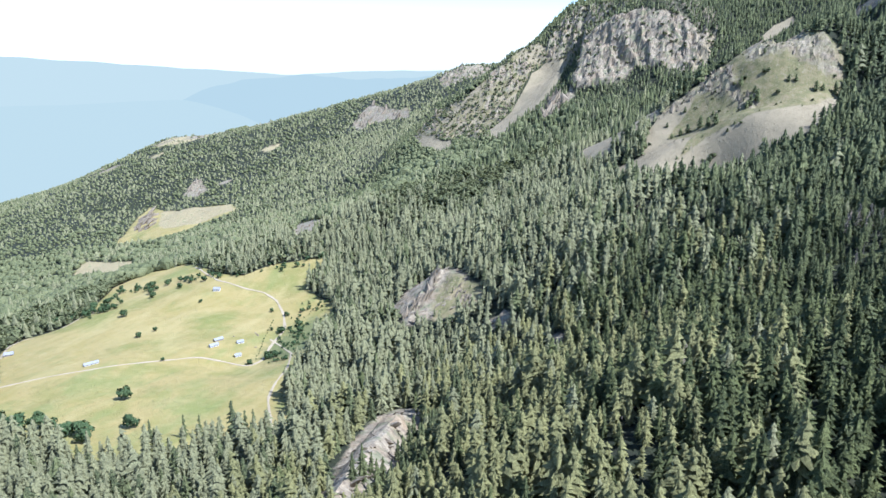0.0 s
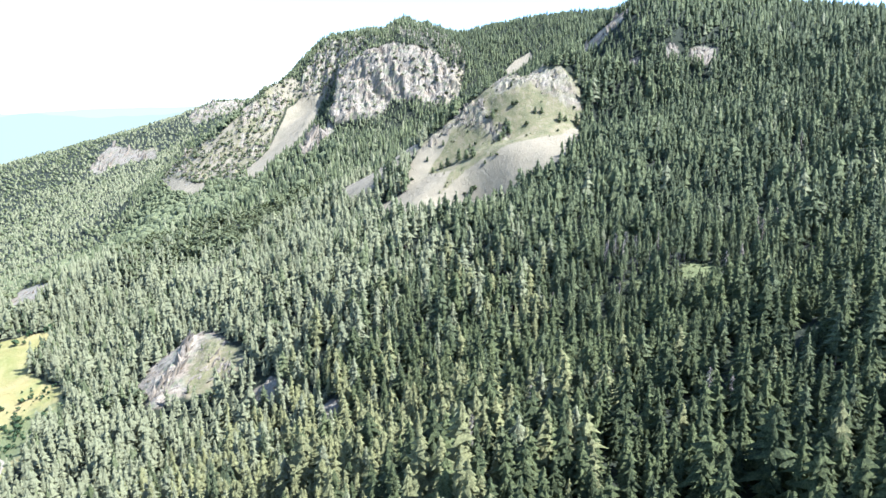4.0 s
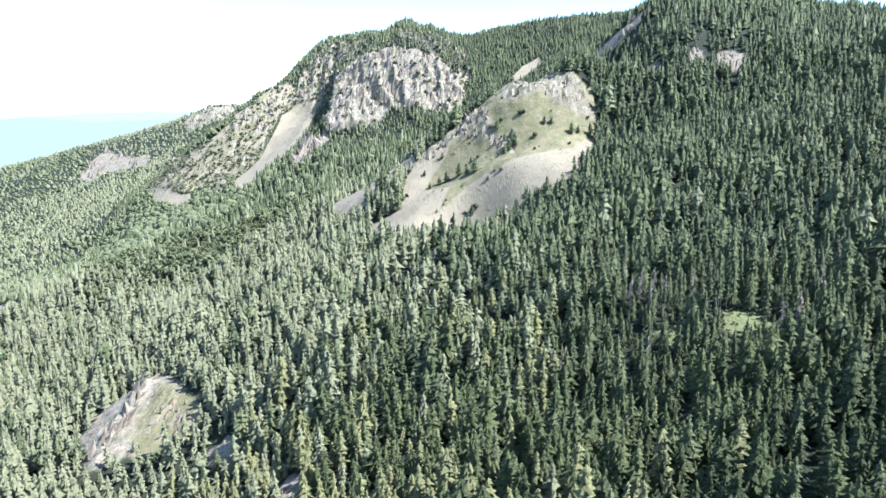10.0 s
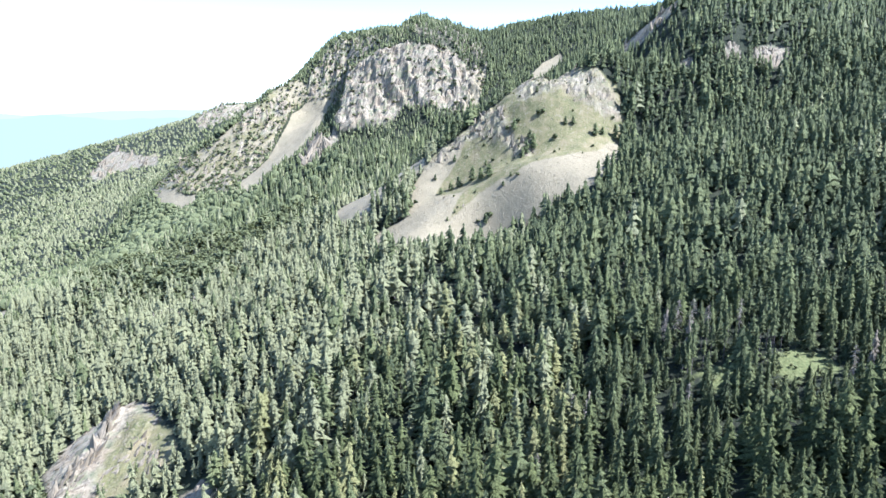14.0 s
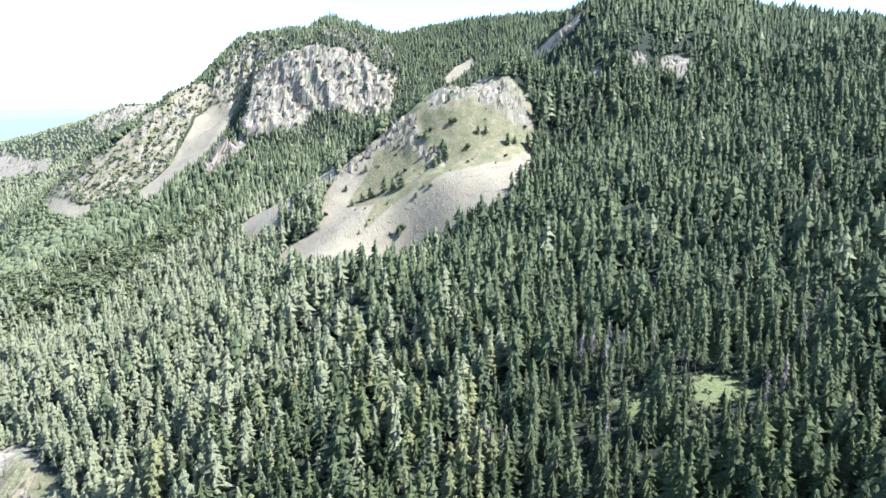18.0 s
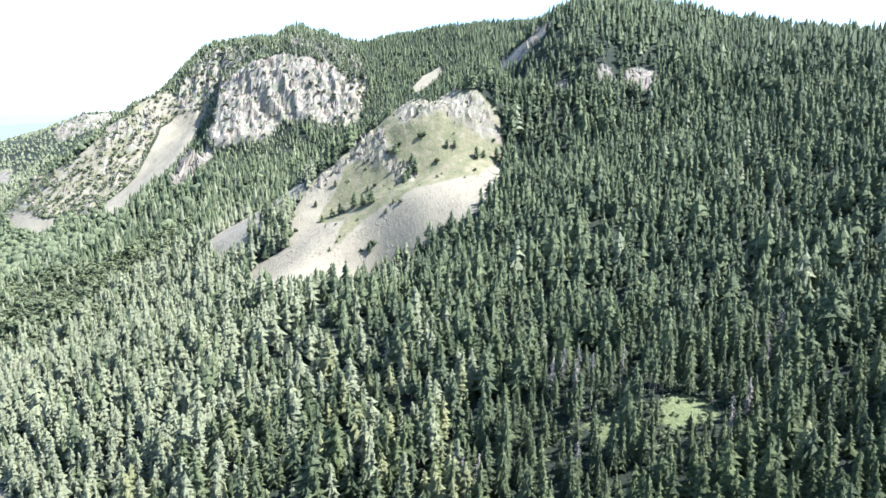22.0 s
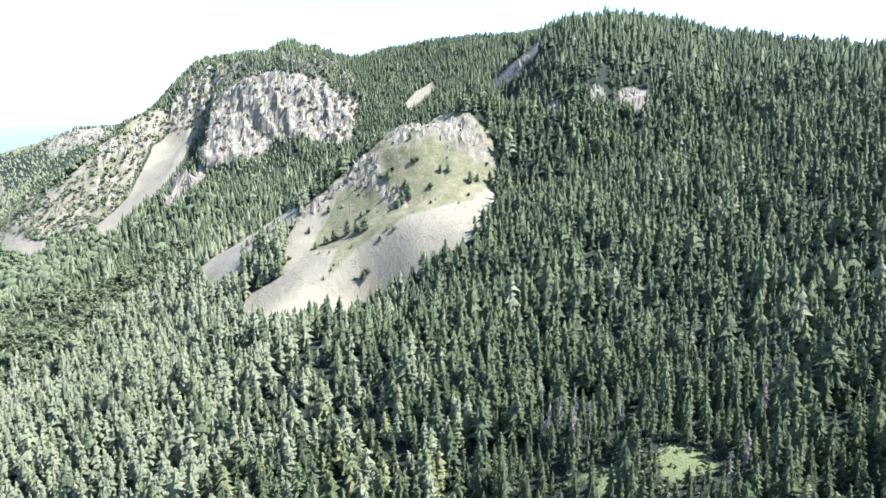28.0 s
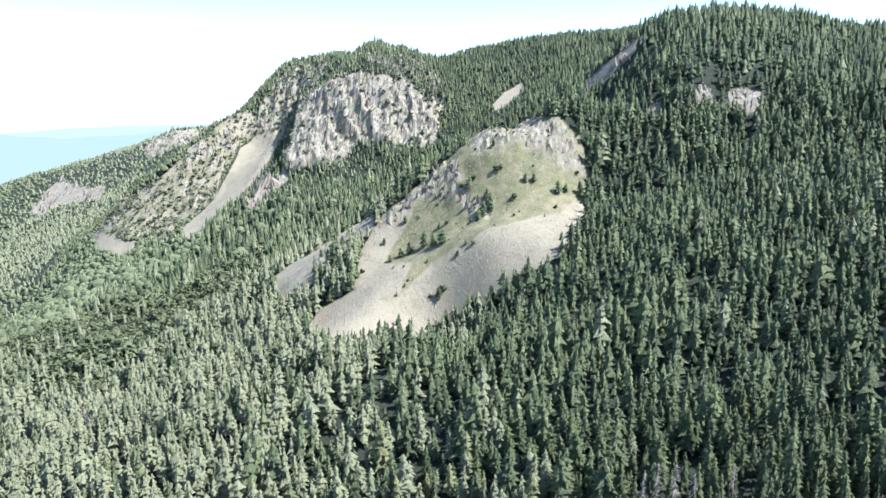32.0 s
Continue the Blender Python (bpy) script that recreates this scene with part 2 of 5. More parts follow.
MEADOW = [
    (-395, 592, -90), (-405, 437, -76), (-358, 547, -88), (-533, 756, -98), (-435, 743, -97), (-503, 504, -90),
    (-343, 828, -62), (-399, 989, -30), (-300, 400, -62), (-600, 300, -100), (-789, 837, -150), (-600, 0, -110), (-330, 640, -86), (-290, 540, -70),
]
BALD_SPUR = [
    (75, 892, 110), (31, 925, 103), (59, 870, 81), (29, 892, 86), (-50, 882, 50), (179, 914, 142), (144, 939, 165), (118, 955, 175),
    (107, 923, 148), (79, 977, 174), (32, 977, 133), (90, 1009, 197), (161, 996, 222), (188, 989, 214), (204, 969, 189), (-64, 1012, 83),
    (325, 1023, 262), (109, 905, 130), (126, 1003, 212), (144, 1000, 218), (60, 1085, 150), (220, 1000, 218), (-51, 954, 82), (-34, 824, 58), (32, 724, 76), (-109, 1067, 58), (180, 1110, 178), (250, 1080, 222),
]
CLIFF_MOUNTAIN = [
    (-20, 1650, 333), (-212, 1778, 301), (-172, 1613, 213), (-180, 1390, 108), (-283, 1495, 94), (-348, 1490, 68),
    (-498, 1487, 14), (-392, 1706, 99), (-423, 1590, 116), (-33, 1532, 290), (-90, 1420, 140), (48, 1407, 178), (-330, 1780, 189),
    (203, 1460, 249), (82, 1712, 295), (294, 1578, 333), (200, 1640, 328), (120, 1230, 138), (-120, 1230, 62), (-20, 1900, 298), (500, 1600, 346), (-256, 1621, 160), (-335, 1664, 190), (-383, 1639, 149),
]
FAR_LAND = [
    (-850, 2076, -8), (-581, 1424, -76), (-1373, 1663, -245), (-1424, 2526, -65), (-1835, 2374, -132), (-2247, 1988, -357),
    (-1300, 900, -300), (-1000, 300, -230), (-540, 1950, 77), (-620, 2300, 153), (-700, 2700, 109), (-480, 2250, 148), (-2600, 1200, -480), (-1800, 3000, -329), (900, 1700, 200),
    (-3000, 3000, -517), (-1500, -300, -380), (500, 2600, 250), (1500, 1500, 140), (1400, -300, 200), (-800, 1150, -160),
    (62, 1598, 299), (110, 1640, 309), (-1242, 2475, -17), (-1085, 2470, 25), (-2500, 2250, -390), (-560, 2375, 153),
]
NODES = np.array(EAST_HILL + NEAR_SLOPE + MEADOW + BALD_SPUR + CLIFF_MOUNTAIN + FAR_LAND, float)
SOFT = 45.0


def kernel(d2):
    return -np.sqrt(d2 + SOFT * SOFT)


def fit_land():
    p = NODES[:, :2]
    n = len(p)
    d2 = ((p[:, None] - p[None]) ** 2).sum(-1)
    tail = np.c_[np.ones(n), p / 1000]
    a = np.zeros((n + 3, n + 3))
    a[:n, :n] = kernel(d2) - np.eye(n) * 1.0
    a[:n, n:], a[n:, :n] = tail, tail.T
    return np.linalg.solve(a, np.r_[NODES[:, 2], 0, 0, 0])


LAND = fit_land()


def broad(x, y):
    """Height of the land without its fine relief."""
    x, y = np.asarray(x, float), np.asarray(y, float)
    z = LAND[-3] + LAND[-2] * x / 1000 + LAND[-1] * y / 1000
    for (px, py, _), w in zip(NODES, LAND):
        z = z + w * kernel((x - px) ** 2 + (y - py) ** 2)
    return z


def value_noise(x, y, seed=0):
    """Smooth lattice noise, -1 to 1."""
    xi, yi = np.floor(x).astype(np.int64), np.floor(y).astype(np.int64)
    u, v = x - xi, y - yi
    u, v = u * u * (3 - 2 * u), v * v * (3 - 2 * v)

    def h(a, b):
        k = (a * 374761393 + b * 668265263 + seed * 974711) & 0xFFFFFFFF
        k = ((k ^ (k >> 13)) * 1274126177) & 0xFFFFFFFF
        return ((k ^ (k >> 16)) & 0xFFFF) / 32767.5 - 1

    return (h(xi, yi) * (1 - u) + h(xi + 1, yi) * u) * (1 - v) + (h(xi, yi + 1) * (1 - u) + h(xi + 1, yi + 1) * u) * v


def fbm(x, y, octaves=4, seed=0):
    return sum(value_noise(x * 2**k, y * 2**k, seed + k) / 2**k for k in range(octaves))

# ---- zones of the land, outlined in plan ----
SCREE_MAIN = [(-58, 893), (-46, 911), (-19, 907), (-13, 958), (1, 981), (20, 985), (40, 984), (40, 978), (29, 962), (16, 951), (10, 933), (37, 906), (27, 886), (23, 877), (33, 886), (53, 897), (74, 894), (85, 890), (102, 894), (122, 892), (145, 904), (166, 907), (183, 930), (194, 929), (178, 873), (156, 841), (138, 837), (115, 842), (101, 840), (88, 847), (75, 854), (61, 861), (45, 858), (31, 850), (11, 825), (-16, 783), (-39, 806)]
SCREE_STRIP = [(-117, 1063), (-99, 955), (-80, 936), (-64, 940), (-51, 950), (-30, 966), (-2, 979), (-28, 1199), (-59, 1169), (-78, 1094), (-101, 1078)]
DOME_WALL = [(-266, 1640), (-262, 1690), (-215, 1752), (-130, 1712), (-104, 1645), (-160, 1626), (-190, 1602), (-230, 1622)]
BALD = [(-13, 958), (1, 981), (30, 994), (54, 1009), (78, 1004), (91, 1012), (167, 1344), (162, 1003), (185, 984), (197, 980), (203, 968), (204, 955), (195, 929), (165, 905), (122, 892), (85, 888), (53, 895), (23, 875), (10, 933)]
CREST_ROCK = [(-2, 977), (6, 989), (30, 996), (54, 1009), (73, 1005), (84, 976), (94, 945), (113, 931), (103, 916), (88, 926), (79, 946), (67, 959), (52, 975), (35, 978), (15, 971)]
TOP_ROCK = [(90, 1006), (166, 1340), (162, 999), (185, 984), (196, 978), (203, 968), (202, 952), (184, 950), (166, 955), (143, 965), (121, 968), (96, 973)]
CLIFF = [(-175, 1648), (-157, 1610), (-128, 1588), (-87, 1548), (-27, 1512), (20, 1507), (48, 1482), (76, 1471), (57, 1399), (-5, 1415), (-51, 1438), (-84, 1413), (-116, 1416), (-160, 1421), (-178, 1457), (-167, 1471)]
CLIFF_SCREE = [(-208, 1632), (-196, 1612), (-208, 1589), (-208, 1520), (-219, 1471), (-235, 1398), (-258, 1388), (-283, 1317), (-315, 1344), (-327, 1407), (-310, 1444), (-297, 1479), (-287, 1548), (-280, 1609), (-259, 1634), (-227, 1635)]
LEFT_CRAGS = [(-514, 1503), (-601, 1762), (-457, 1563), (-416, 1559), (-364, 1608), (-336, 1624), (-323, 1671), (-298, 1706), (-249, 1661), (-208, 1632), (-236, 1635), (-266, 1633), (-285, 1610), (-291, 1553), (-299, 1480), (-313, 1447), (-330, 1411), (-317, 1346), (-394, 1427), (-437, 1447)]
GULLY = [(156, 1428), (182, 1465), (214, 1481), (216, 1454), (186, 1419), (164, 1415)]
GULLY_LOW = [(46, 1386), (58, 1431), (72, 1461), (89, 1476), (82, 1430), (68, 1385)]
RIDGE_STRIP = [(253, 1227), (312, 1165), (324, 1133), (292, 1134), (265, 1144), (252, 1163)]
OUTCROP = [(-242, 632), (-238, 656), (-222, 670), (-200, 676), (-184, 662), (-168, 645), (-152, 612), (-152, 596), (-168, 596), (-184, 590), (-200, 584), (-214, 582), (-228, 608)]
OUTCROP_SIDE = [(-133, 571), (-114, 573), (-101, 551), (-106, 543), (-124, 559)]
OUTCROP_LOW = [(-69, 499), (-62, 504), (-51, 486), (-52, 467), (-63, 479)]
LOW_ROCK = [(-139, 262), (-150, 290), (-160, 325), (-166, 360), (-168, 398), (-156, 416), (-138, 412), (-122, 375), (-111, 315), (-108, 265), (-114, 250)]
MEADOW_EDGE = [(-444, 348), (-414, 353), (-360, 337), (-314, 336), (-274, 366), (-240, 374), (-218, 362), (-210, 370), (-267, 455), (-288, 507), (-316, 609), (-300, 640), (-350, 715), (-414, 771), (-408, 829), (-425, 853), (-453, 849), (-501, 840), (-527, 808), (-586, 830), (-711, 934), (-767, 920), (-761, 825), (-695, 709), (-680, 646), (-716, 620), (-693, 569)]
CLEARING_A = [(-1242, 1373), (-1399, 1648), (-1404, 1712), (-1279, 1630), (-1037, 1565), (-964, 1481), (-1043, 1393), (-1098, 1313)]
CLEARING_B = [(-1148, 1140), (-1217, 1245), (-993, 1146), (-878, 1018), (-940, 1008)]
CLEARING_C = [(-544, 971), (-608, 1125), (-505, 1047), (-466, 958), (-483, 930), (-506, 916)]
CRAG_A = [(-1317, 1747), (-1361, 1867), (-1285, 1807), (-1241, 1709)]
RIDGE_CRAG = [(-696, 2248), (-638, 2299), (-545, 2358), (-343, 1630), (-544, 2165), (-592, 2142), (-637, 2120)]
CRAG_B = [(-922, 2065), (-938, 2267), (-709, 2016), (-678, 1928), (-852, 2080), (-856, 1998)]
GLADE = [(169, 520), (175, 525), (188, 529), (198, 521), (198, 506), (188, 505), (176, 504)]
GLADE_B = [(141, 531), (150, 532), (160, 527), (157, 512), (146, 514)]
GLADE_C = [(322, 613), (329, 611), (328, 604), (320, 605)]
BEECH_A = [(-471, 1196), (-370, 1150), (-267, 1131), (-181, 1168), (-119, 1036), (-180, 1014), (-209, 958), (-263, 918), (-351, 933)]
ROAD_MAIN = [(-556, 451), (-524, 471), (-491, 491), (-443, 530), (-416, 549), (-384, 549), (-355, 543), (-349, 561), (-363, 596), (-374, 647), (-402, 694), (-436, 738), (-465, 759), (-500, 766), (-554, 789), (-658, 883)]
ROAD_EAST = [(-373, 614), (-351, 598), (-324, 570), (-300, 520), (-288, 476), (-278, 448), (-248, 401), (-224, 368)]
ROAD_WEST = [(-665, 545), (-706, 590), (-716, 617), (-697, 622)]
ROAD_SPUR = [(-680, 646), (-686, 690), (-674, 694), (-712, 727)]
DOME = [(-274, 1676), (-212, 1775), (-100, 1720), (-20, 1665), (60, 1640), (93, 1540), (93, 1466), (43, 1500), (-24, 1525), (-74, 1561), (-118, 1605), (-165, 1612), (-176, 1561)]
CLIFF_SIDE = [(-20, 1532), (43, 1509), (89, 1476), (94, 1420), (60, 1379), (3, 1394), (10, 1440)]
PILLARS = [(-215, 1347), (-211, 1473), (-182, 1413), (-175, 1447), (-159, 1411), (-178, 1371), (-194, 1329)]
SCREE_TIP = [(-576, 1609), (-496, 1500), (-436, 1441), (-399, 1421), (-416, 1389), (-486, 1457)]
EAST_CRAG = [(350, 980), (381, 973), (383, 999), (363, 1006), (346, 1001)]
EAST_CRAG_MID = [(316, 995), (335, 994), (333, 1008), (317, 1010)]
EAST_CRAG_LOW = [(269, 1003), (286, 1001), (285, 1012), (268, 1013)]
BALD_GAP = [(30, 994), (53, 983), (85, 954), (101, 904), (74, 894), (49, 911), (28, 940), (20, 967)]
OUTCROP_GRASS = [(-194, 656), (-172, 648), (-146, 614), (-140, 592), (-156, 584), (-186, 588), (-196, 602), (-194, 626)]
OUTCROP_CREST = [(-200, 660), (-206, 640), (-212, 612), (-212, 580)]
CHUTE = [(-192, 1612), (-192, 1560), (-196, 1500), (-208, 1450)]
LOW_RIB = [(-128, 262), (-138, 300), (-143, 340), (-146, 385)]
LOW_BOWL = [(-108, 270), (-117, 310), (-124, 350), (-128, 380)]
CLEAR_DRY = [(-1325, 1652), (-1031, 1555), (-981, 1491), (-1062, 1442), (-1158, 1447), (-1209, 1491)]
FAR_PATCHES = [(-1711, 2337, 105, 72), (-1642, 2383, 90, 54), (-1770, 2297, 60, 46), (-1419, 2467, 82, 43), (-1464, 2438, 60, 36), (-811, 2071, 39, 46), (-751, 2034, 36, 36), (-854, 2084, 30, 36), (-1707, 2130, 27, 21), (-2031, 2178, 75, 36), (-1895, 2099, 54, 25), (-1313, 1798, 24, 20), (-1262, 1764, 16, 24), (-1206, 1799, 20, 12), (-1182, 2027, 30, 21)]


def inside(x, y, poly):
    """Signed distance in metres to an outline in plan, positive inside it."""
    p = np.array(poly, float)
    q = np.roll(p, -1, 0)
    best, odd = np.full(x.shape, 1e9), np.zeros(x.shape, bool)
    for (ax, ay), (bx, by) in zip(p, q):
        ex, ey = bx - ax, by - ay
        s = np.clip(((x - ax) * ex + (y - ay) * ey) / (ex * ex + ey * ey + 1e-9), 0, 1)
        best = np.minimum(best, (x - ax - s * ex) ** 2 + (y - ay - s * ey) ** 2)
        if ay != by:
            odd ^= ((ay > y) != (by > y)) & (x < (bx - ax) * (y - ay) / (by - ay) + ax)
    return np.where(odd, 1, -1) * np.sqrt(best)


def mask(x, y, polys, soft=5.0):
    """0 to 1, a half on the outlines."""
    m = np.zeros(x.shape)
    for poly in polys:
        a = np.array(poly, float)
        near = (x > a[:, 0].min() - 30) & (x < a[:, 0].max() + 30) & (y > a[:, 1].min() - 30) & (y < a[:, 1].max() + 30)
        if near.any():
            m[near] = np.maximum(m[near], np.clip(0.5 + inside(x[near], y[near], poly) / (2 * soft), 0, 1))
    return m


SCREES = [SCREE_MAIN, SCREE_STRIP, CLIFF_SCREE, GULLY, GULLY_LOW, SCREE_TIP]
CRAGS = [CREST_ROCK, TOP_ROCK, CLIFF, OUTCROP, OUTCROP_SIDE, OUTCROP_LOW, LOW_ROCK, PILLARS, CRAG_A, CRAG_B, RIDGE_STRIP, CLEARING_C, EAST_CRAG, EAST_CRAG_MID, EAST_CRAG_LOW]
OPEN = [MEADOW_EDGE, CLEARING_A, CLEARING_B]
GLADES = [GLADE, GLADE_B, GLADE_C]


def near_line(x, y, line):
    """Distance in plan to a line, and the share of it passed, 0 to 1."""
    best, along = np.full(x.shape, 1e9), np.zeros(x.shape)
    for k, ((ax, ay), (bx, by)) in enumerate(zip(line, line[1:])):
        ex, ey = bx - ax, by - ay
        s = np.clip(((x - ax) * ex + (y - ay) * ey) / (ex * ex + ey * ey), 0, 1)
        d = np.hypot(x - ax - s * ex, y - ay - s * ey)
        along = np.where(d < best, (k + s) / (len(line) - 1), along)
        best = np.minimum(best, d)
    return best, along


def patches(x, y, soft=0.25):
    """0 to 1: small pale fields and rocks on the far ridge."""
    m = np.zeros(x.shape)
    for px, py, a, b in FAR_PATCHES:
        u, v = (x - px) * 0.8 + (y - py) * 0.6, (y - py) * 0.8 - (x - px) * 0.6
        m = np.maximum(m, np.clip(0.5 + (1 - np.hypot(u / a, v / (1.7 * b))) / (2 * soft), 0, 1))
    return m


def ridged(x, y, seed):
    return 1 - 2 * np.abs(value_noise(x, y, seed))


def blocks(x, y, a, b, seed):
    """Broken steps of blocks about a by b metres, -1 to 1."""
    u, v = x / a + 0.6 * value_noise(x / a / 2, y / b / 2, seed + 40), y / b + 0.6 * value_noise(x / a / 2, y / b / 2, seed + 41)
    i, j = np.floor(u), np.floor(v)
    return value_noise(i * 7.31 + 0.5, j * 5.17 + 0.5, seed + 42) + 0.35 * (u - i) + 0.25 * (v - j)


def height(x, y):
    """Height of the ground, with gullies, ribs and small relief."""
    x, y = np.asarray(x, float), np.asarray(y, float)
    z = broad(x, y)
    calm = mask(x, y, [MEADOW_EDGE], 25)
    z = z + (1 - 0.85 * calm) * (3.2 * fbm(x / 70, y / 70, 3, 3)) + calm * 1.2 * fbm(x / 60, y / 60, 2, 9)
    c = mask(x, y, [CLIFF, CLIFF_SIDE], 30)
    z = z + c * (8 * ridged(x / 34 + y / 90 + 0.5 * fbm(x / 40, y / 40, 2, 4), y / 80, 5) + 5 * ridged(x / 15 + y / 45 + 0.4 * fbm(x / 20, y / 20, 2, 14), y / 36, 6) + 4 * blocks(x, y, 7, 11, 7) + 2.5 * blocks(x, y, 4, 5, 8))
    z = z + 22 * mask(x, y, [CLIFF], 5) / (1 + np.exp((x + 95) / 22))
    d, _ = near_line(x, y, CHUTE)
    z = z - 13 * np.clip(1 - d / 34, 0, 1) ** 1.5 * (1 - mask(x, y, [CLIFF], 4))
    c = mask(x, y, [LEFT_CRAGS, RIDGE_CRAG], 16) * np.clip(0.4 + 1.5 * fbm(x / 30, y / 30, 3, 51), 0, 1)
    z = z + c * (4 * ridged(x / 20, y / 34, 15) + 3 * blocks(x, y, 7, 9, 16))
    c = mask(x, y, [DOME], 20)
    z = z + c * (5 * ridged(x / 26, y / 60, 17) + 3 * blocks(x, y, 8, 12, 18))
    c = mask(x, y, [DOME_WALL], 10)
    z = z + c * (6 * ridged(x / 30, y / 30, 19) + 4 * blocks(x, y, 8, 9, 20))
    c = mask(x, y, [CREST_ROCK, TOP_ROCK], 8)
    z = z + c * (3 * ridged(x / 15, y / 24, 25) + 2.5 * blocks(x, y, 5, 7, 26) + 1.2 * blocks(x, y, 3.2, 4, 27))
    c = mask(x, y, [BALD], 8)
    z = z + c * 1.2 * fbm(x / 14, y / 14, 3, 28)
    c = mask(x, y, [OUTCROP], 12)
    d, s = near_line(x, y, OUTCROP_CREST)
    z = z + c * (2 + (6.5 - 2.5 * s) * np.clip(1 - d / 40, 0, 1) + 1.6 * ridged(x / 18 + y / 60, y / 30, 35) + 1.0 * blocks(x, y, 6, 7, 36))
    z = z + 3 * np.clip(1 - d / 6, 0, 1) * (1 - 0.4 * s)
    c = mask(x, y, [LOW_ROCK], 8)
    d, s = near_line(x, y, LOW_RIB)
    e, _ = near_line(x, y, LOW_BOWL)
    z = z + c * (1.5 * ridged(x / 20, y / 30, 45) + 1.0 * blocks(x, y, 6, 7, 46)) + 11 * np.clip(1 - d / 14, 0, 1) - 12 * np.clip(1.2 - e / 22, 0, 1)
    return z


def spaced(*runs):
    """Grid lines: runs of (end, step)."""
    out = [runs[0][0]]
    for end, step in runs[1:]:
        n = max(1, round((end - out[-1]) / step))
        out += list(np.linspace(out[-1], end, n + 1)[1:])
    return np.array(out)


XS = spaced((-4300, 0), (-2600, 120), (-1500, 40), (-760, 14), (-540, 7), (-210, 4), (240, 3.2), (440, 7), (900, 18), (2600, 90))
YS = spaced((-1200, 0), (-100, 70), (240, 12), (700, 5), (820, 4), (1010, 3.2), (1340, 6), (1660, 3.0), (1800, 8), (2700, 22), (4300, 110))


def build_ground():
    gx, gy = np.meshgrid(XS, YS)
    x, y = gx.ravel(), gy.ravel()
    z = height(x, y)
    nx, ny = len(XS), len(YS)
    i = (np.arange(ny - 1)[:, None] * nx + np.arange(nx - 1)[None]).ravel()
    quads = np.stack([i, i + 1, i + nx + 1, i + nx], 1)
    me = bpy.data.meshes.new("ground")
    me.vertices.add(len(x))
    me.vertices.foreach_set("co", np.stack([x, y, z], 1).ravel())
    me.loops.add(quads.size)
    me.loops.foreach_set("vertex_index", quads.ravel().astype(np.int32))
    me.polygons.add(len(quads))
    me.polygons.foreach_set("loop_start", np.arange(len(quads), dtype=np.int32) * 4)
    me.update(calc_edges=True)
    crags = np.maximum(np.maximum(mask(x, y, [p for p in CRAGS if p is not CREST_ROCK and p is not TOP_ROCK]), 0.56 * mask(x, y, [CREST_ROCK, TOP_ROCK], 4)), np.maximum(0.5 * mask(x, y, [DOME, CLIFF_SIDE], 12), 0.66 * mask(x, y, [DOME_WALL, RIDGE_CRAG], 8)))
    left = mask(x, y, [LEFT_CRAGS])
    patch = 0.5 + 0.5 * fbm(x / 30, y / 30, 3, 51)
    me.polygons.foreach_set("use_smooth", np.maximum(crags, left)[i] < 0.45)
    zones = {
        "meadow": mask(x, y, OPEN),
        "dry": np.maximum(mask(x, y, [CLEAR_DRY, CLEARING_B], 8), patches(x, y) * (0.72 + 0.4 * value_noise(x / 30, y / 30, 61))),
        "lush": np.maximum(mask(x, y, GLADES, 3), 1.1 * np.exp(-(((x + 335) / 38) ** 2 + ((y - 620) / 75) ** 2))),
        "alpine": np.maximum(mask(x, y, [BALD, BALD_GAP, OUTCROP_GRASS, CREST_ROCK, TOP_ROCK]), left * 0.9),
        "rock": np.maximum(crags * (1 - 0.75 * mask(x, y, [OUTCROP_GRASS], 8)), np.maximum(left * np.clip(patch * 1.25 - 0.3, 0, 1), patches(x, y) * (0.5 - 0.5 * value_noise(x / 30, y / 30, 61)))),
        "scree": np.maximum(mask(x, y, SCREES, 3.5), left * np.clip(1.1 - 1.6 * patch, 0, 1)),
    }
    for name, v in zones.items():
        a = me.attributes.new(name, "FLOAT", "POINT")
        a.data.foreach_set("value", v.astype(np.float32))
    me.materials.append(GROUND)
    ob = new("ground", me)
    return tagged(ob, "mountain land of forest floor, meadow, scree and rock", "ground", kind="structure")


ground = build_ground()
GRID_Z = None


def on_ground(x, y):
    """Height of the ground sheet itself at a place, by its grid."""
    global GRID_Z
    if GRID_Z is None:
        co = np.empty(len(ground.data.vertices) * 3)
        ground.data.vertices.foreach_get("co", co)
        GRID_Z = co.reshape(len(YS), len(XS), 3)[:, :, 2]
    x, y = np.asarray(x, float), np.asarray(y, float)
    a = np.clip(np.searchsorted(XS, x) - 1, 0, len(XS) - 2)
    b = np.clip(np.searchsorted(YS, y) - 1, 0, len(YS) - 2)
    u, v = (x - XS[a]) / (XS[a + 1] - XS[a]), (y - YS[b]) / (YS[b + 1] - YS[b])
    return (GRID_Z[b, a] * (1 - u) + GRID_Z[b, a + 1] * u) * (1 - v) + (GRID_Z[b + 1, a] * (1 - u) + GRID_Z[b + 1, a + 1] * u) * v


# ---- distant ranges as plain glowing backdrops, haze painted into their colour ----
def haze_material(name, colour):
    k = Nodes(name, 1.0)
    # Flat emission: the haze and its pale glow are put into one colour.
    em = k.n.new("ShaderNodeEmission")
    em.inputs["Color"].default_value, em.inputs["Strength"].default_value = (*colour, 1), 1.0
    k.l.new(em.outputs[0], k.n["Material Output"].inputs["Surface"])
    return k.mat


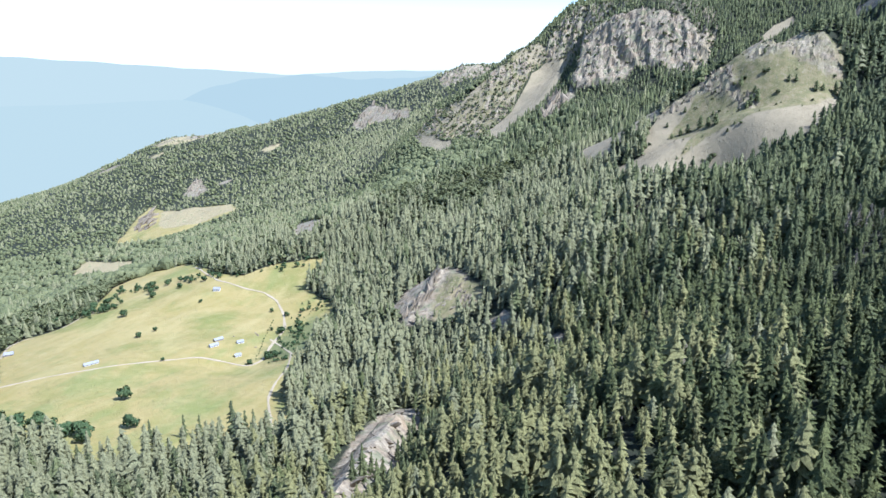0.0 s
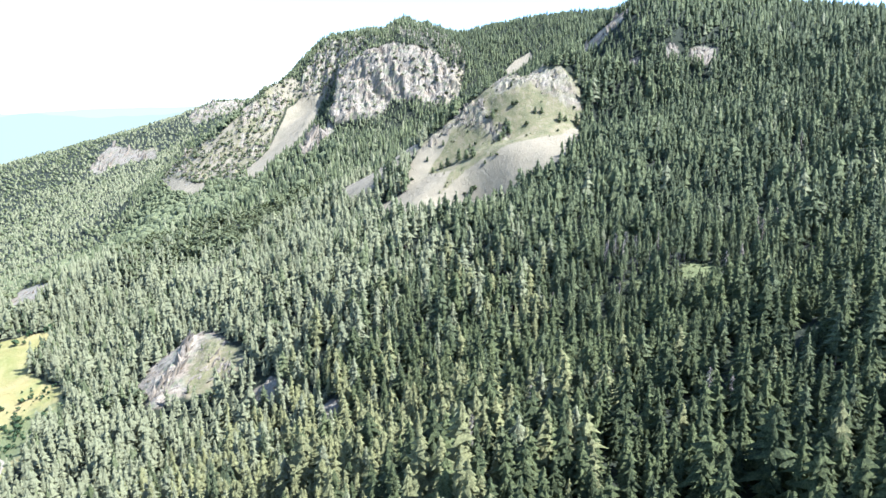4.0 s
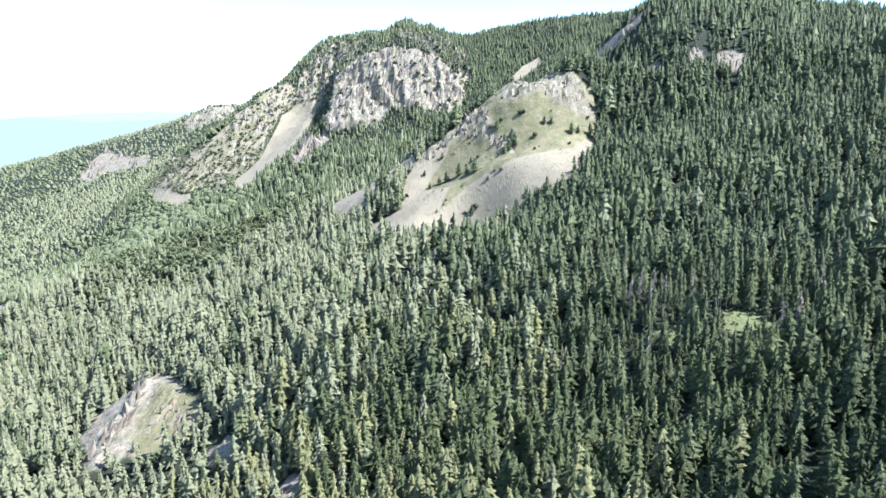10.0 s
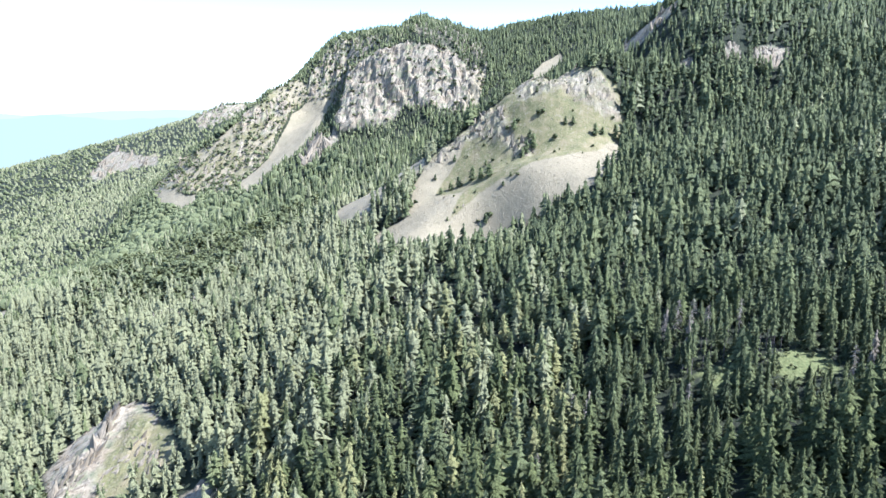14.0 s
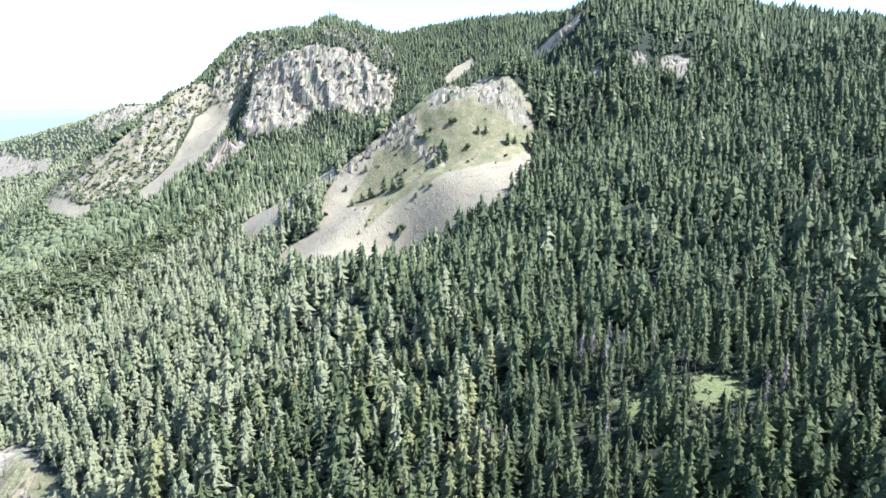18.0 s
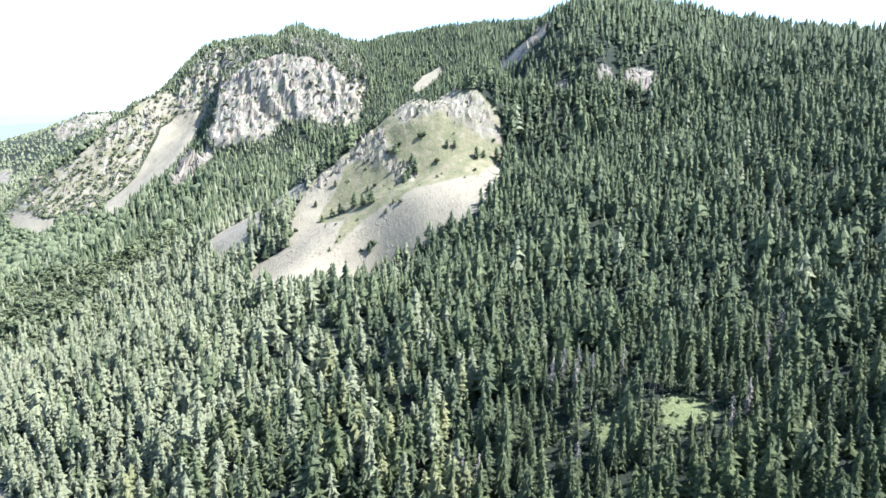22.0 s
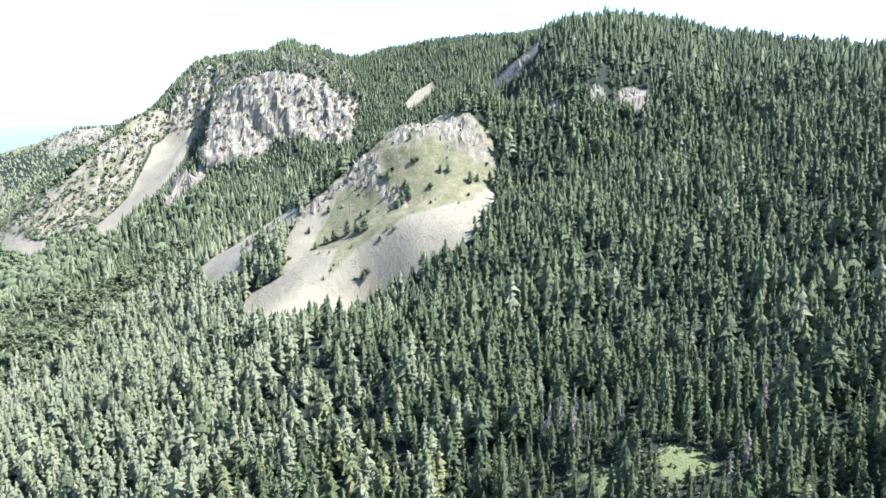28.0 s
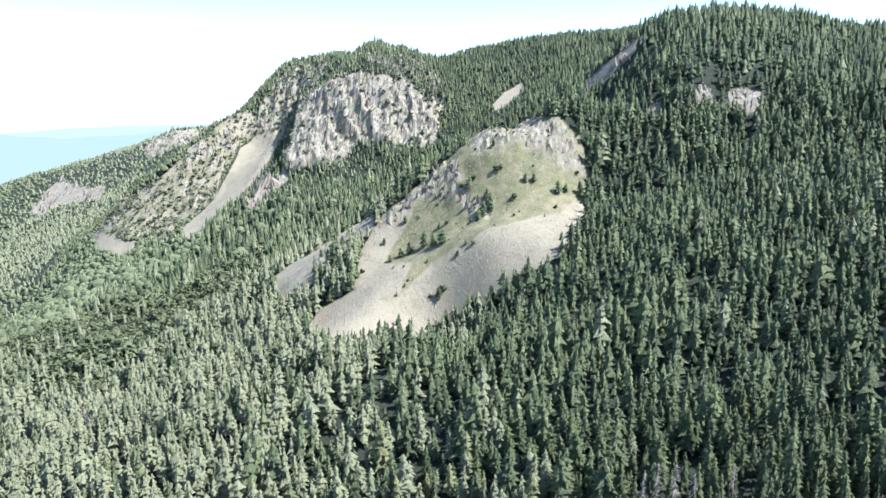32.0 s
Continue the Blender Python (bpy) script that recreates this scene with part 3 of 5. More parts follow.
def build_range(name, far, low, crest, rough, colour, seed, a0=20, a1=160):
    """A range of hills on an arc about the valley, with an uneven crest and a sloping front."""
    bm = bmesh.new()
    rows = []
    for i in range(241):
        a = radians(a0 + (a1 - a0) * i / 240)
        top = crest(math.degrees(a)) + rough * float(fbm(np.array(i / 14.0), np.array(seed * 1.7), 5, seed))
        rows.append([bm.verts.new((d * math.cos(a), d * math.sin(a), h)) for d, h in ((far - 250, low), (far - 60, (low + top) / 2), (far, top))])
    for p, q in zip(rows, rows[1:]):
        for k in range(2):
            bm.faces.new((p[k], q[k], q[k + 1], p[k + 1]))
    me = bpy.data.meshes.new(name)
    bm.to_mesh(me)
    bm.free()
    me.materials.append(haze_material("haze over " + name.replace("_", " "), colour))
    return tagged(new(name, me), "glowing backdrop range with pale blue haze painted into its colour", "backdrop", kind="structure")


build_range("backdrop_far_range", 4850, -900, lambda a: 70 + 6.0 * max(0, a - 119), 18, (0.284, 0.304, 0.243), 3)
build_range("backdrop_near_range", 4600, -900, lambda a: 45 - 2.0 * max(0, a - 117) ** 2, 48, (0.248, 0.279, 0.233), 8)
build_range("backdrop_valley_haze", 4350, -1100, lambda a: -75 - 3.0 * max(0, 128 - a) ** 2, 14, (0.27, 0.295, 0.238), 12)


# ---- trees ----
def spruce_shape(tiers, spokes, seed, radius=0.16, bare=0.06, sides=4, taper=0.8, droop=0.45, ragged=0.5, notch=0.42, core=0.3):
    """A spruce one metre high, of ragged whorls of drooping boughs: vertices, triangles, and 1 for each triangle of bark."""
    r = random.Random(seed)
    v, f, bark = [], [], []

    def tri(a, b, c, m=0):
        n = len(v)
        v.extend((a, b, c))
        f.append((n, n + 1, n + 2))
        bark.append(m)

    def at(q, a, z):
        return (q * math.cos(a), q * math.sin(a), z)

    for k in range(sides):
        a, b = 2 * math.pi * k / sides, 2 * math.pi * (k + 1) / sides
        tri(at(0.012, a, -0.06), at(0.012, b, -0.06), (0, 0, 0.9), 1)
    if core:
        for k in range(4):
            a, b = math.pi * k / 2, math.pi * (k + 1) / 2
            tri(at(radius * core, a, bare + 0.05), at(radius * core, b, bare + 0.05), (0, 0, 0.93))
    gap = (1 - bare) / tiers
    lean, heavy = r.uniform(0, 6.28), r.uniform(0, 0.22)
    for k in range(tiers):
        s = ((k + r.uniform(0.1, 0.7)) / tiers) ** 0.92
        h = bare + (1 - bare) * s
        m = max(4, round(spokes * (0.62 + 0.5 * (1 - s))))
        q = (radius * (1 - s) ** taper * min(1.0, 0.72 + 2.2 * s) + 0.012) * r.uniform(0.85, 1.15)
        top = min(1.01, h + gap * r.uniform(1.0, 1.5))
        ox, oy = r.uniform(-0.12, 0.12) * q, r.uniform(-0.12, 0.12) * q
        turn = r.uniform(0, 6.28)
        ring = []
        for i in range(m):
            a = turn + 2 * math.pi * (i + r.uniform(-0.22, 0.22)) / m
            w = q * (1 + r.uniform(-ragged, ragged)) * (1 + heavy * math.cos(a - lean))
            ring.append(at(w, a, h - droop * w * r.uniform(0.5, 1.2)))
            b = turn + 2 * math.pi * (i + 0.5 + r.uniform(-0.15, 0.15)) / m
            u = q * notch * r.uniform(0.75, 1.2)
            ring.append(at(u, b, h - droop * u - gap * r.uniform(0.05, 0.3)))
        ring = [(x + ox, y + oy, z) for x, y, z in ring]
        for i in range(2 * m):
            tri((0, 0, top), ring[i], ring[(i + 1) % (2 * m)])
    tri((-0.008, 0, 0.9), (0.008, 0, 0.9), (0, 0, 1.03))
    tri((0, -0.008, 0.9), (0, 0.008, 0.9), (0, 0, 1.03))
    return np.array(v), np.array(f), np.array(bark)


def tier_shape(seed, radius=0.15, tiers=4, sides=4):
    """A far spruce one metre high: ragged tiers, one above the other."""
    r = random.Random(seed)
    v, f = [], []
    for k in range(tiers):
        low, top = 0.04 + 0.9 * k / tiers + r.uniform(-0.03, 0.03), min(1.03, 0.36 + (0.9 * k + 0.7) / tiers)
        q, turn = radius * (1 - 0.86 * k / tiers), r.uniform(0, 6.28)
        ring = []
        for i in range(sides):
            a, s = turn + 2 * math.pi * i / sides, r.uniform(0.65, 1.35)
            ring.append((q * s * math.cos(a), q * s * math.sin(a), low + r.uniform(-0.05, 0.05)))
        for i in range(sides):
            n = len(v)
            v.extend((ring[i], ring[(i + 1) % sides], (0, 0, top)))
            f.append((n, n + 1, n + 2))
    return np.array(v), np.array(f), np.zeros(len(f), int)


def leafy_shape(clumps, seed, size=0.17, wide=0.36, count=7, low=0.36, high=0.74, lobe=(0.17, 0.27), stem=0.028):
    """A round-crowned broadleaf one metre high, its crown of many tilted leaf clumps."""
    r = random.Random(seed)
    v, f, bark = [], [], []

    def tri(a, b, c, m=0):
        n = len(v)
        v.extend((tuple(a), tuple(b), tuple(c)))
        f.append((n, n + 1, n + 2))
        bark.append(m)

    for k in range(5):
        a, b = 2 * math.pi * k / 5, 2 * math.pi * (k + 1) / 5
        tri((stem * math.cos(a), stem * math.sin(a), -0.08), (stem * math.cos(b), stem * math.sin(b), -0.08), (0, 0, 0.7), 1)
    lobes = [(Vector((r.uniform(-1, 1) * wide * 0.5, r.uniform(-1, 1) * wide * 0.5, low + (high - low) * (i + r.random()) / count)), r.uniform(*lobe) * (1.15 - 0.35 * i / count)) for i in range(count)]
    for c, q in lobes[:4]:
        side = c.cross((0, 0, 1)).normalized() * 0.012
        tri((side.x, side.y, 0.25), (-side.x, -side.y, 0.25), c, 1)
    for i in range(clumps):
        c, q = lobes[i % len(lobes)]
        d = Vector((r.gauss(0, 1), r.gauss(0, 1), r.gauss(0.25, 0.9))).normalized()
        p = c + d * q * r.uniform(0.72, 1.08)
        t = d.orthogonal().normalized()
        t = (Matrix.Rotation(r.uniform(0, 6.28), 3, d) @ t)
        s = size * r.uniform(0.6, 1.2)
        n = (d + 0.55 * Vector((r.gauss(0, 1), r.gauss(0, 1), r.gauss(0, 1)))).normalized()
        t = (t - n * t.dot(n)).normalized()
        u = n.cross(t)
        tri(p + t * s, p - t * s * 0.5 + u * s * 0.85 - n * s * 0.2, p - t * s * 0.5 - u * s * 0.85 - n * s * 0.2)
        if i % 2 == 0:
            tri(p + u * s * 0.9, p - u * s * 0.6 - t * s * 0.8 - n * s * 0.25, p - u * s * 0.5 + t * s * 0.9 - n * s * 0.3)
    return np.array(v), np.array(f), np.array(bark)


def mound_shape(seed, wide=0.42):
    """A far broadleaf one metre high: an uneven rounded crown."""
    r = random.Random(seed)
    rings = []
    for q, z in ((0.95, 0.15), (0.75, 0.72)):
        turn = r.uniform(0, 1.2)
        rings.append([(wide * q * r.uniform(0.7, 1.2) * math.cos(turn + 1.2566 * i), wide * q * r.uniform(0.7, 1.2) * math.sin(turn + 1.2566 * i), z + r.uniform(-0.1, 0.1)) for i in range(5)])
    v, f = [], []
    for i in range(5):
        j = (i + 1) % 5
        for a, b in ((0, 1),):
            n = len(v)
            v.extend((rings[a][i], rings[a][j], rings[b][i], rings[a][j], rings[b][j], rings[b][i]))
            f.extend(((n, n + 1, n + 2), (n + 3, n + 4, n + 5)))
        n = len(v)
        v.extend((rings[1][i], rings[1][j], (0.05, 0.03, 1.0)))
        f.append((n, n + 1, n + 2))
    return np.array(v), np.array(f), np.zeros(len(f), int)


def rounded(v, f, soft=0.55, lift=0.42, middle=None):
    """Turns the triangles of a crown outwards and gives each corner the crown's own rounded normal."""
    if middle is None:
        r = np.hypot(v[:, 0], v[:, 1])
        out = np.c_[v[:, 0], v[:, 1], lift * r + 0.008]
    else:
        out = v - np.array(middle)
    out = out / (np.linalg.norm(out, axis=1, keepdims=True) + 1e-9)
    face = np.cross(v[f[:, 1]] - v[f[:, 0]], v[f[:, 2]] - v[f[:, 0]])
    face = face / (np.linalg.norm(face, axis=1, keepdims=True) + 1e-9)
    turned = (face * out[f].mean(1)).sum(1) < 0
    f = np.where(turned[:, None], f[:, ::-1], f)
    face = np.where(turned[:, None], -face, face)
    n = np.empty_like(v)
    for k in range(3):
        n[f[:, k]] = soft * out[f[:, k]] + (1 - soft) * face
    return f, n / (np.linalg.norm(n, axis=1, keepdims=True) + 1e-9)


def soup(name, v, f, mats, index=None, tint=None, normals=None):
    """A mesh from arrays of vertices and triangles."""
    me = bpy.data.meshes.new(name)
    me.vertices.add(len(v))
    me.vertices.foreach_set("co", np.ascontiguousarray(v, dtype=np.float32).ravel())
    me.loops.add(f.size)
    me.loops.foreach_set("vertex_index", np.ascontiguousarray(f, dtype=np.int32).ravel())
    me.polygons.add(len(f))
    me.polygons.foreach_set("loop_start", np.arange(len(f), dtype=np.int32) * 3)
    for m in mats:
        me.materials.append(m)
    if index is not None:
        me.polygons.foreach_set("material_index", index.astype(np.int32))
    if tint is not None:
        a = me.attributes.new("tint", "FLOAT", "FACE")
        a.data.foreach_set("value", tint.astype(np.float32))
    me.update(calc_edges=True)
    if normals is not None:
        a = me.attributes.new("custom_normal", "FLOAT_VECTOR", "POINT")
        a.data.foreach_set("vector", np.ascontiguousarray(normals, dtype=np.float32).ravel())
    return me


def plant(name, shapes, spots, heights, mats, label, category, seed, flare=(0.95, 1.35), middle=None):
    """A wood: one mesh with a tree at each spot (rows of x, y, z)."""
    rng = np.random.default_rng(seed)
    pick = rng.integers(0, len(shapes), len(spots))
    vs, fs, ms, ts, ns, base = [], [], [], [], [], 0
    tone = np.clip(rng.normal(0.4, 0.32, len(spots)) + 0.22 * fbm(spots[:, 0] / 50, spots[:, 1] / 50, 2, 95), 0, 1)
    for k, (v, f, bark) in enumerate(shapes):
        f, nv = rounded(v, f, middle=middle)
        rows = np.nonzero(pick == k)[0]
        n = len(rows)
        if not n:
            continue
        a = rng.uniform(0, 2 * np.pi, n)
        h = heights[rows]
        w = h * rng.uniform(*flare, n) * np.where(h < 12, 1.15, 1.0)
        c, s = np.cos(a)[:, None], np.sin(a)[:, None]
        lx, ly = rng.normal(0, 0.02, n)[:, None], rng.normal(0, 0.02, n)[:, None]
        zz = v[None, :, 2] * h[:, None]
        x = (v[None, :, 0] * c - v[None, :, 1] * s) * w[:, None] + lx * zz + spots[rows, 0:1]
        y = (v[None, :, 0] * s + v[None, :, 1] * c) * w[:, None] + ly * zz + spots[rows, 1:2]
        vs.append(np.stack([x, y, zz + spots[rows, 2:3]], -1).reshape(-1, 3))
        fs.append((f[None] + (np.arange(n) * len(v))[:, None, None]).reshape(-1, 3) + base)
        ns.append(np.stack([nv[None, :, 0] * c - nv[None, :, 1] * s, nv[None, :, 0] * s + nv[None, :, 1] * c, np.broadcast_to(nv[None, :, 2], (n, len(v)))], -1).reshape(-1, 3))
        ms.append(np.tile(bark, n))
        ts.append(np.clip(np.repeat(tone[rows], len(f)) + rng.normal(0, 0.16, n * len(f)), 0, 1))
        base += n * len(v)
    if not vs:
        return None
    me = soup(name, np.concatenate(vs), np.concatenate(fs), mats, np.concatenate(ms), np.concatenate(ts), np.concatenate(ns))
    return tagged(new(name, me), label, category, kind="stuff")


BARE = SCREES + CRAGS + OPEN + GLADES + [BALD, BALD_GAP, OUTCROP_GRASS]


def scatter(x0, x1, y0, y1, step, seed):
    """Spots on a jittered grid."""
    rng = np.random.default_rng(seed)
    gx, gy = np.meshgrid(np.arange(x0, x1, step), np.arange(y0, y1, step))
    n = gx.size
    x = gx.ravel() + rng.uniform(-0.48, 0.48, n) * step
    y = gy.ravel() + rng.uniform(-0.48, 0.48, n) * step
    return x, y, rng.uniform(0, 1, n)


def in_view(x, y):
    """The wedge of land that the flight looks over, with a margin."""
    a = np.degrees(np.arctan2(-(x - 25), y + 40))
    behind = (y < 200) & (np.abs(x) < 420)
    return (a < 56) & (a > -44) | behind


def steep(x, y):
    e = 4.0
    return np.hypot(broad(x + e, y) - broad(x - e, y), broad(x, y + e) - broad(x, y - e)) / (2 * e)


def woods():
    """All tree spots: x, y, z, height, and 1 for a broadleaf."""
    rows = []
    for x0, x1, y0, y1, step, seed in (
        (-900, 700, 150, 1010, 6.2, 1), (-1000, 900, 1010, 1350, 7.4, 2), (-600, 500, 1350, 1830, 5.3, 8), (-1000, -600, 1350, 2000, 8.6, 9), (500, 900, 1350, 2000, 9.0, 10), (-600, 500, 1830, 2000, 8.6, 11), (-2600, -1000, 700, 3000, 11.5, 3), (-1000, 900, 2000, 2900, 13.0, 4),
        (-1000, -900, 300, 1010, 9.0, 5), (700, 1100, 400, 1010, 10.0, 6), (-420, 420, -260, 150, 8.6, 7),
    ):
        x, y, u = scatter(x0, x1, y0, y1, step, seed)
        keep = in_view(x, y)
        x, y, u = x[keep], y[keep], u[keep]
        m = mask(x, y, BARE, 3.0)
        left = mask(x, y, [LEFT_CRAGS], 8)
        thin = 0.5 + 0.5 * fbm(x / 45, y / 45, 3, 77)
        dome = np.maximum(np.maximum(mask(x, y, [DOME, CLIFF_SIDE], 10), patches(x, y)), 1.5 * mask(x, y, [DOME_WALL], 8))
        gap = np.clip(1.6 * fbm(x / 16, y / 16, 2, 79), 0, 1) * np.clip((900 - np.hypot(x - 40, y - 140)) / 300, 0, 1) * (np.hypot((x - 155) / 80, (y - 515) / 60) > 1)
        right = np.clip((x + 60) / 120, 0, 1) * (y < 900)
        close = np.clip((470 - np.hypot(x - 40, y - 140)) / 90, 0, 1) * (x > -90)
        keep = (m < 0.5) & (u > 0.22 * dome + 0.3 * mask(x, y, [DOME_WALL], 8) + 0.45 * mask(x, y, [RIDGE_CRAG], 10)) & (u > 0.05 + 0.2 * (thin < 0.3) + 0.04 * close + 0.27 * gap + 0.14 * gap * right) & (u > left * 0.8) & (u > 0.93 * patches(x, y))
        x, y, u, left = x[keep], y[keep], u[keep], left[keep]
        rng = np.random.default_rng(seed + 50)
        leafy = np.clip(mask(x, y, [BEECH_A], 40) * 0.85 + 0.03 * (x < -60) + 0.9 * np.exp(-(((x + 430) / 160) ** 2 + ((y - 1330) / 190) ** 2)) + 0.3 * (x < -480) * (y < 1500) + 0.6 * (x < -620) * (y < 1000) + 0.55 * np.clip((-x - 750) / 300, 0, 1), 0, 0.9)
        leafy = (rng.uniform(0, 1, len(x)) < leafy * (0.4 + 1.2 * (0.5 + 0.5 * fbm(x / 60, y / 60, 2, 88)))) & (y > 560)
        h = np.clip(rng.normal(17.3, 4.6, len(x)), 6, 28) * (1 - 0.35 * left)
        h = h * (1 + 0.32 * fbm(x / 24, y / 24, 3, 93))
        h = h * (1 + 0.04 * np.clip((470 - np.hypot(x - 40, y - 140)) / 90, 0, 1))
        h = np.where((np.abs(x - 182) < 26) & (y > 484) & (y < 512), h * 0.55, h)
        h = np.where(y > 1350, h * 0.5, np.where(y > 1010, h * 0.8, h)) * np.where(leafy, 0.68, 1.0) * np.where(x < -500, 0.85, 1.0)
        rows.append(np.stack([x, y, on_ground(x, y), h, leafy], 1))
    return np.concatenate(rows)


TREES = woods()
far = np.hypot(TREES[:, 0] - 25, TREES[:, 1] - 120)
leafy = TREES[:, 4] > 0.5
stand = (TREES[:, 0] > 88) & (TREES[:, 0] < 226) & (TREES[:, 1] > 466) & (TREES[:, 1] < 560) & ~leafy
close = ((far < 340) | (np.hypot(TREES[:, 0] - 80, TREES[:, 1] - 330) < 310) | ((TREES[:, 1] < 410) & (TREES[:, 0] > -470) & (TREES[:, 0] < 0))) & (TREES[:, 1] > 150)
near, middle = close & ~stand, ~close & (far < 960) & (TREES[:, 1] > 150) & ~stand
NEAR_SHAPES = [spruce_shape(16, 5, 100 + k, 0.185 + 0.024 * (k % 4), (0.04, 0.08, 0.06, 0.22)[k % 4], taper=(0.8, 0.7, 0.9, 0.65)[k % 4]) for k in range(12)]
MID_SHAPES = [spruce_shape(8, 4, 200 + k, 0.185 + 0.024 * (k % 3), sides=3, taper=0.8, notch=0.5) for k in range(9)]
DISTANT_SHAPES = [tier_shape(330 + k, 0.42, 3, 3) for k in range(6)]
FAR_SHAPES = [tier_shape(300 + k, 0.19 + 0.016 * (k % 3)) for k in range(8)]
PINE_NEAR = [spruce_shape(15, 5, 260 + k, 0.15 + 0.016 * (k % 4), 0.06 + 0.05 * (k % 3), taper=(0.6, 0.5, 0.7, 0.55)[k % 4], droop=0.5, ragged=0.5, notch=0.5) for k in range(10)]
PINE_SHAPES = [spruce_shape(9, 4, 250 + k, 0.16 + 0.016 * (k % 3), 0.08, sides=3, taper=0.6, droop=0.5, ragged=0.5, notch=0.52) for k in range(9)]
PINE_FAR = [tier_shape(350 + k, 0.2) for k in range(8)]
LEAFY_MID = [leafy_shape(54, 400 + k, 0.14) for k in range(5)]
LEAFY_FAR = [mound_shape(500 + k, 0.58 + 0.06 * (k % 3)) for k in range(9)]
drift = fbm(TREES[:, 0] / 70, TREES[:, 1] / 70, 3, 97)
# Pine share also paints tone: pale left for haze, dark on the shaded mountain.
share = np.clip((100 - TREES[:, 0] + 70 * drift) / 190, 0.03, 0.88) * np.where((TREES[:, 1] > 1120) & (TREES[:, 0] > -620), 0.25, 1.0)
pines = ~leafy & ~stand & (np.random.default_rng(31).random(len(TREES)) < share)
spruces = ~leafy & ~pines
remote = (far >= 1500) & ((TREES[:, 0] < -620) | (TREES[:, 1] > 1900))
# Warm share rises towards the flight path, painting the thinning haze into needle colour.
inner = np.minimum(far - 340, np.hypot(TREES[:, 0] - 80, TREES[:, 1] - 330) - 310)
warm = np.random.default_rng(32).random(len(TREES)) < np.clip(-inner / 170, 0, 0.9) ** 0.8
WOODS = (
    ("spruce_wood_near", NEAR_SHAPES, near & spruces & warm, "dense stand of tall sunlit yellow-green spruces, toned warmer than the hazed woods", SPRUCE_NEAR),
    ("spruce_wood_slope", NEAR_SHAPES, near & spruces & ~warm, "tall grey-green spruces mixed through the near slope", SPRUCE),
    ("pine_wood_slope", PINE_NEAR, near & pines & ~warm, "haze-paled grey-green pines mixed through the near slope", PINE_HAZED),
    ("spruce_wood_middle", MID_SHAPES, middle & spruces, "spruce forest covering the hillside below the bald spur", SPRUCE),
    ("spruce_wood_far", FAR_SHAPES, ~near & ~middle & ~stand & spruces & ~remote, "distant dark spruce forest on the mountain ridges", SPRUCE),
    ("spruce_wood_distant", DISTANT_SHAPES, ~middle & spruces & remote, "faint spruce forest on the furthest slopes", SPRUCE),
    ("pine_wood_near", PINE_NEAR, near & pines & warm, "sunlit olive-green pines beside the spruces, toned warmer than the hazed woods", PINE_NEAR_LEAF),
    ("pine_wood_middle", PINE_SHAPES, middle & pines, "haze-paled grey-green pine wood on the lower slope round the outcrop", PINE_HAZED),
    ("pine_wood_far", PINE_FAR, ~near & ~middle & pines & ~remote, "distant haze-paled grey-green pine wood above the valley", PINE_HAZED),
    ("pine_wood_distant", DISTANT_SHAPES, ~middle & pines & remote, "faint haze-paled grey-green pine wood on the furthest slopes", PINE_HAZED),
    ("broadleaf_wood_middle", LEAFY_MID, leafy & (far < 1100), "round-crowned beech trees mixed among the spruces", BEECH),
    ("broadleaf_wood_far", LEAFY_FAR, leafy & (far >= 1100), "distant light green beech wood on the slope", BEECH),
)
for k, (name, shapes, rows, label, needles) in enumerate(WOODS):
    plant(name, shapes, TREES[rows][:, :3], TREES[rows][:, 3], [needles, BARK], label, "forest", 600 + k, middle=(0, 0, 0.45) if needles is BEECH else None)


# ---- helpers for things and their parts ----
def part(name, mesh, parent, label="", m=None):
    """Links a mesh, or a bmesh, as one part under a thing."""
    ob = new(name, mesh)
    ob.parent = parent
    if m is not None:
        ob.matrix_local = m
    return tagged(ob, label)


def from_bm(name, bm, *mats):
    me = bpy.data.meshes.new(name)
    bm.to_mesh(me)
    bm.free()
    for m in mats:
        me.materials.append(m)
    return me


def sized(x, y, z, turn, size, tilt=0.0, lean=0.0):
    s = size if isinstance(size, tuple) else (size,) * 3
    return Matrix.LocRotScale((x, y, z), Euler((radians(tilt), radians(lean), radians(turn))), s)


def ground_z(x, y):
    return float(on_ground(np.array([x]), np.array([y]))[0])


def split_shape(shape):
    """Crown and trunk of a tree's shape, each with vertices of its own."""
    v, f, bark = shape
    out = []
    for k in (0, 1):
        g = f[bark == k]
        used, inv = np.unique(g.ravel(), return_inverse=True)
        out.append((v[used], inv.reshape(-1, 3)))
    return out


def tree_thing(name, shape, tall, leaf, bark, label, category, group, crown_label="", middle=None):
    """One tree: an Empty at its foot with trunk and crown."""
    (cv, cf), (tv, tf) = split_shape(shape)
    root = new(name)
    root.empty_display_size = 1
    part("trunk", soup("trunk", tv * tall, tf, [bark]), root)
    if len(cf):
        cf, cn = rounded(cv, cf, middle=middle)
        part("crown", soup("crown", cv * tall, cf, [leaf], normals=cn), root, crown_label)
    return tagged(root, label, category, group)


def bury(protos):
    """Takes the patterns away once their copies stand."""
    for p in protos:
        for o in list(p.children_recursive) + [p]:
            bpy.data.objects.remove(o)


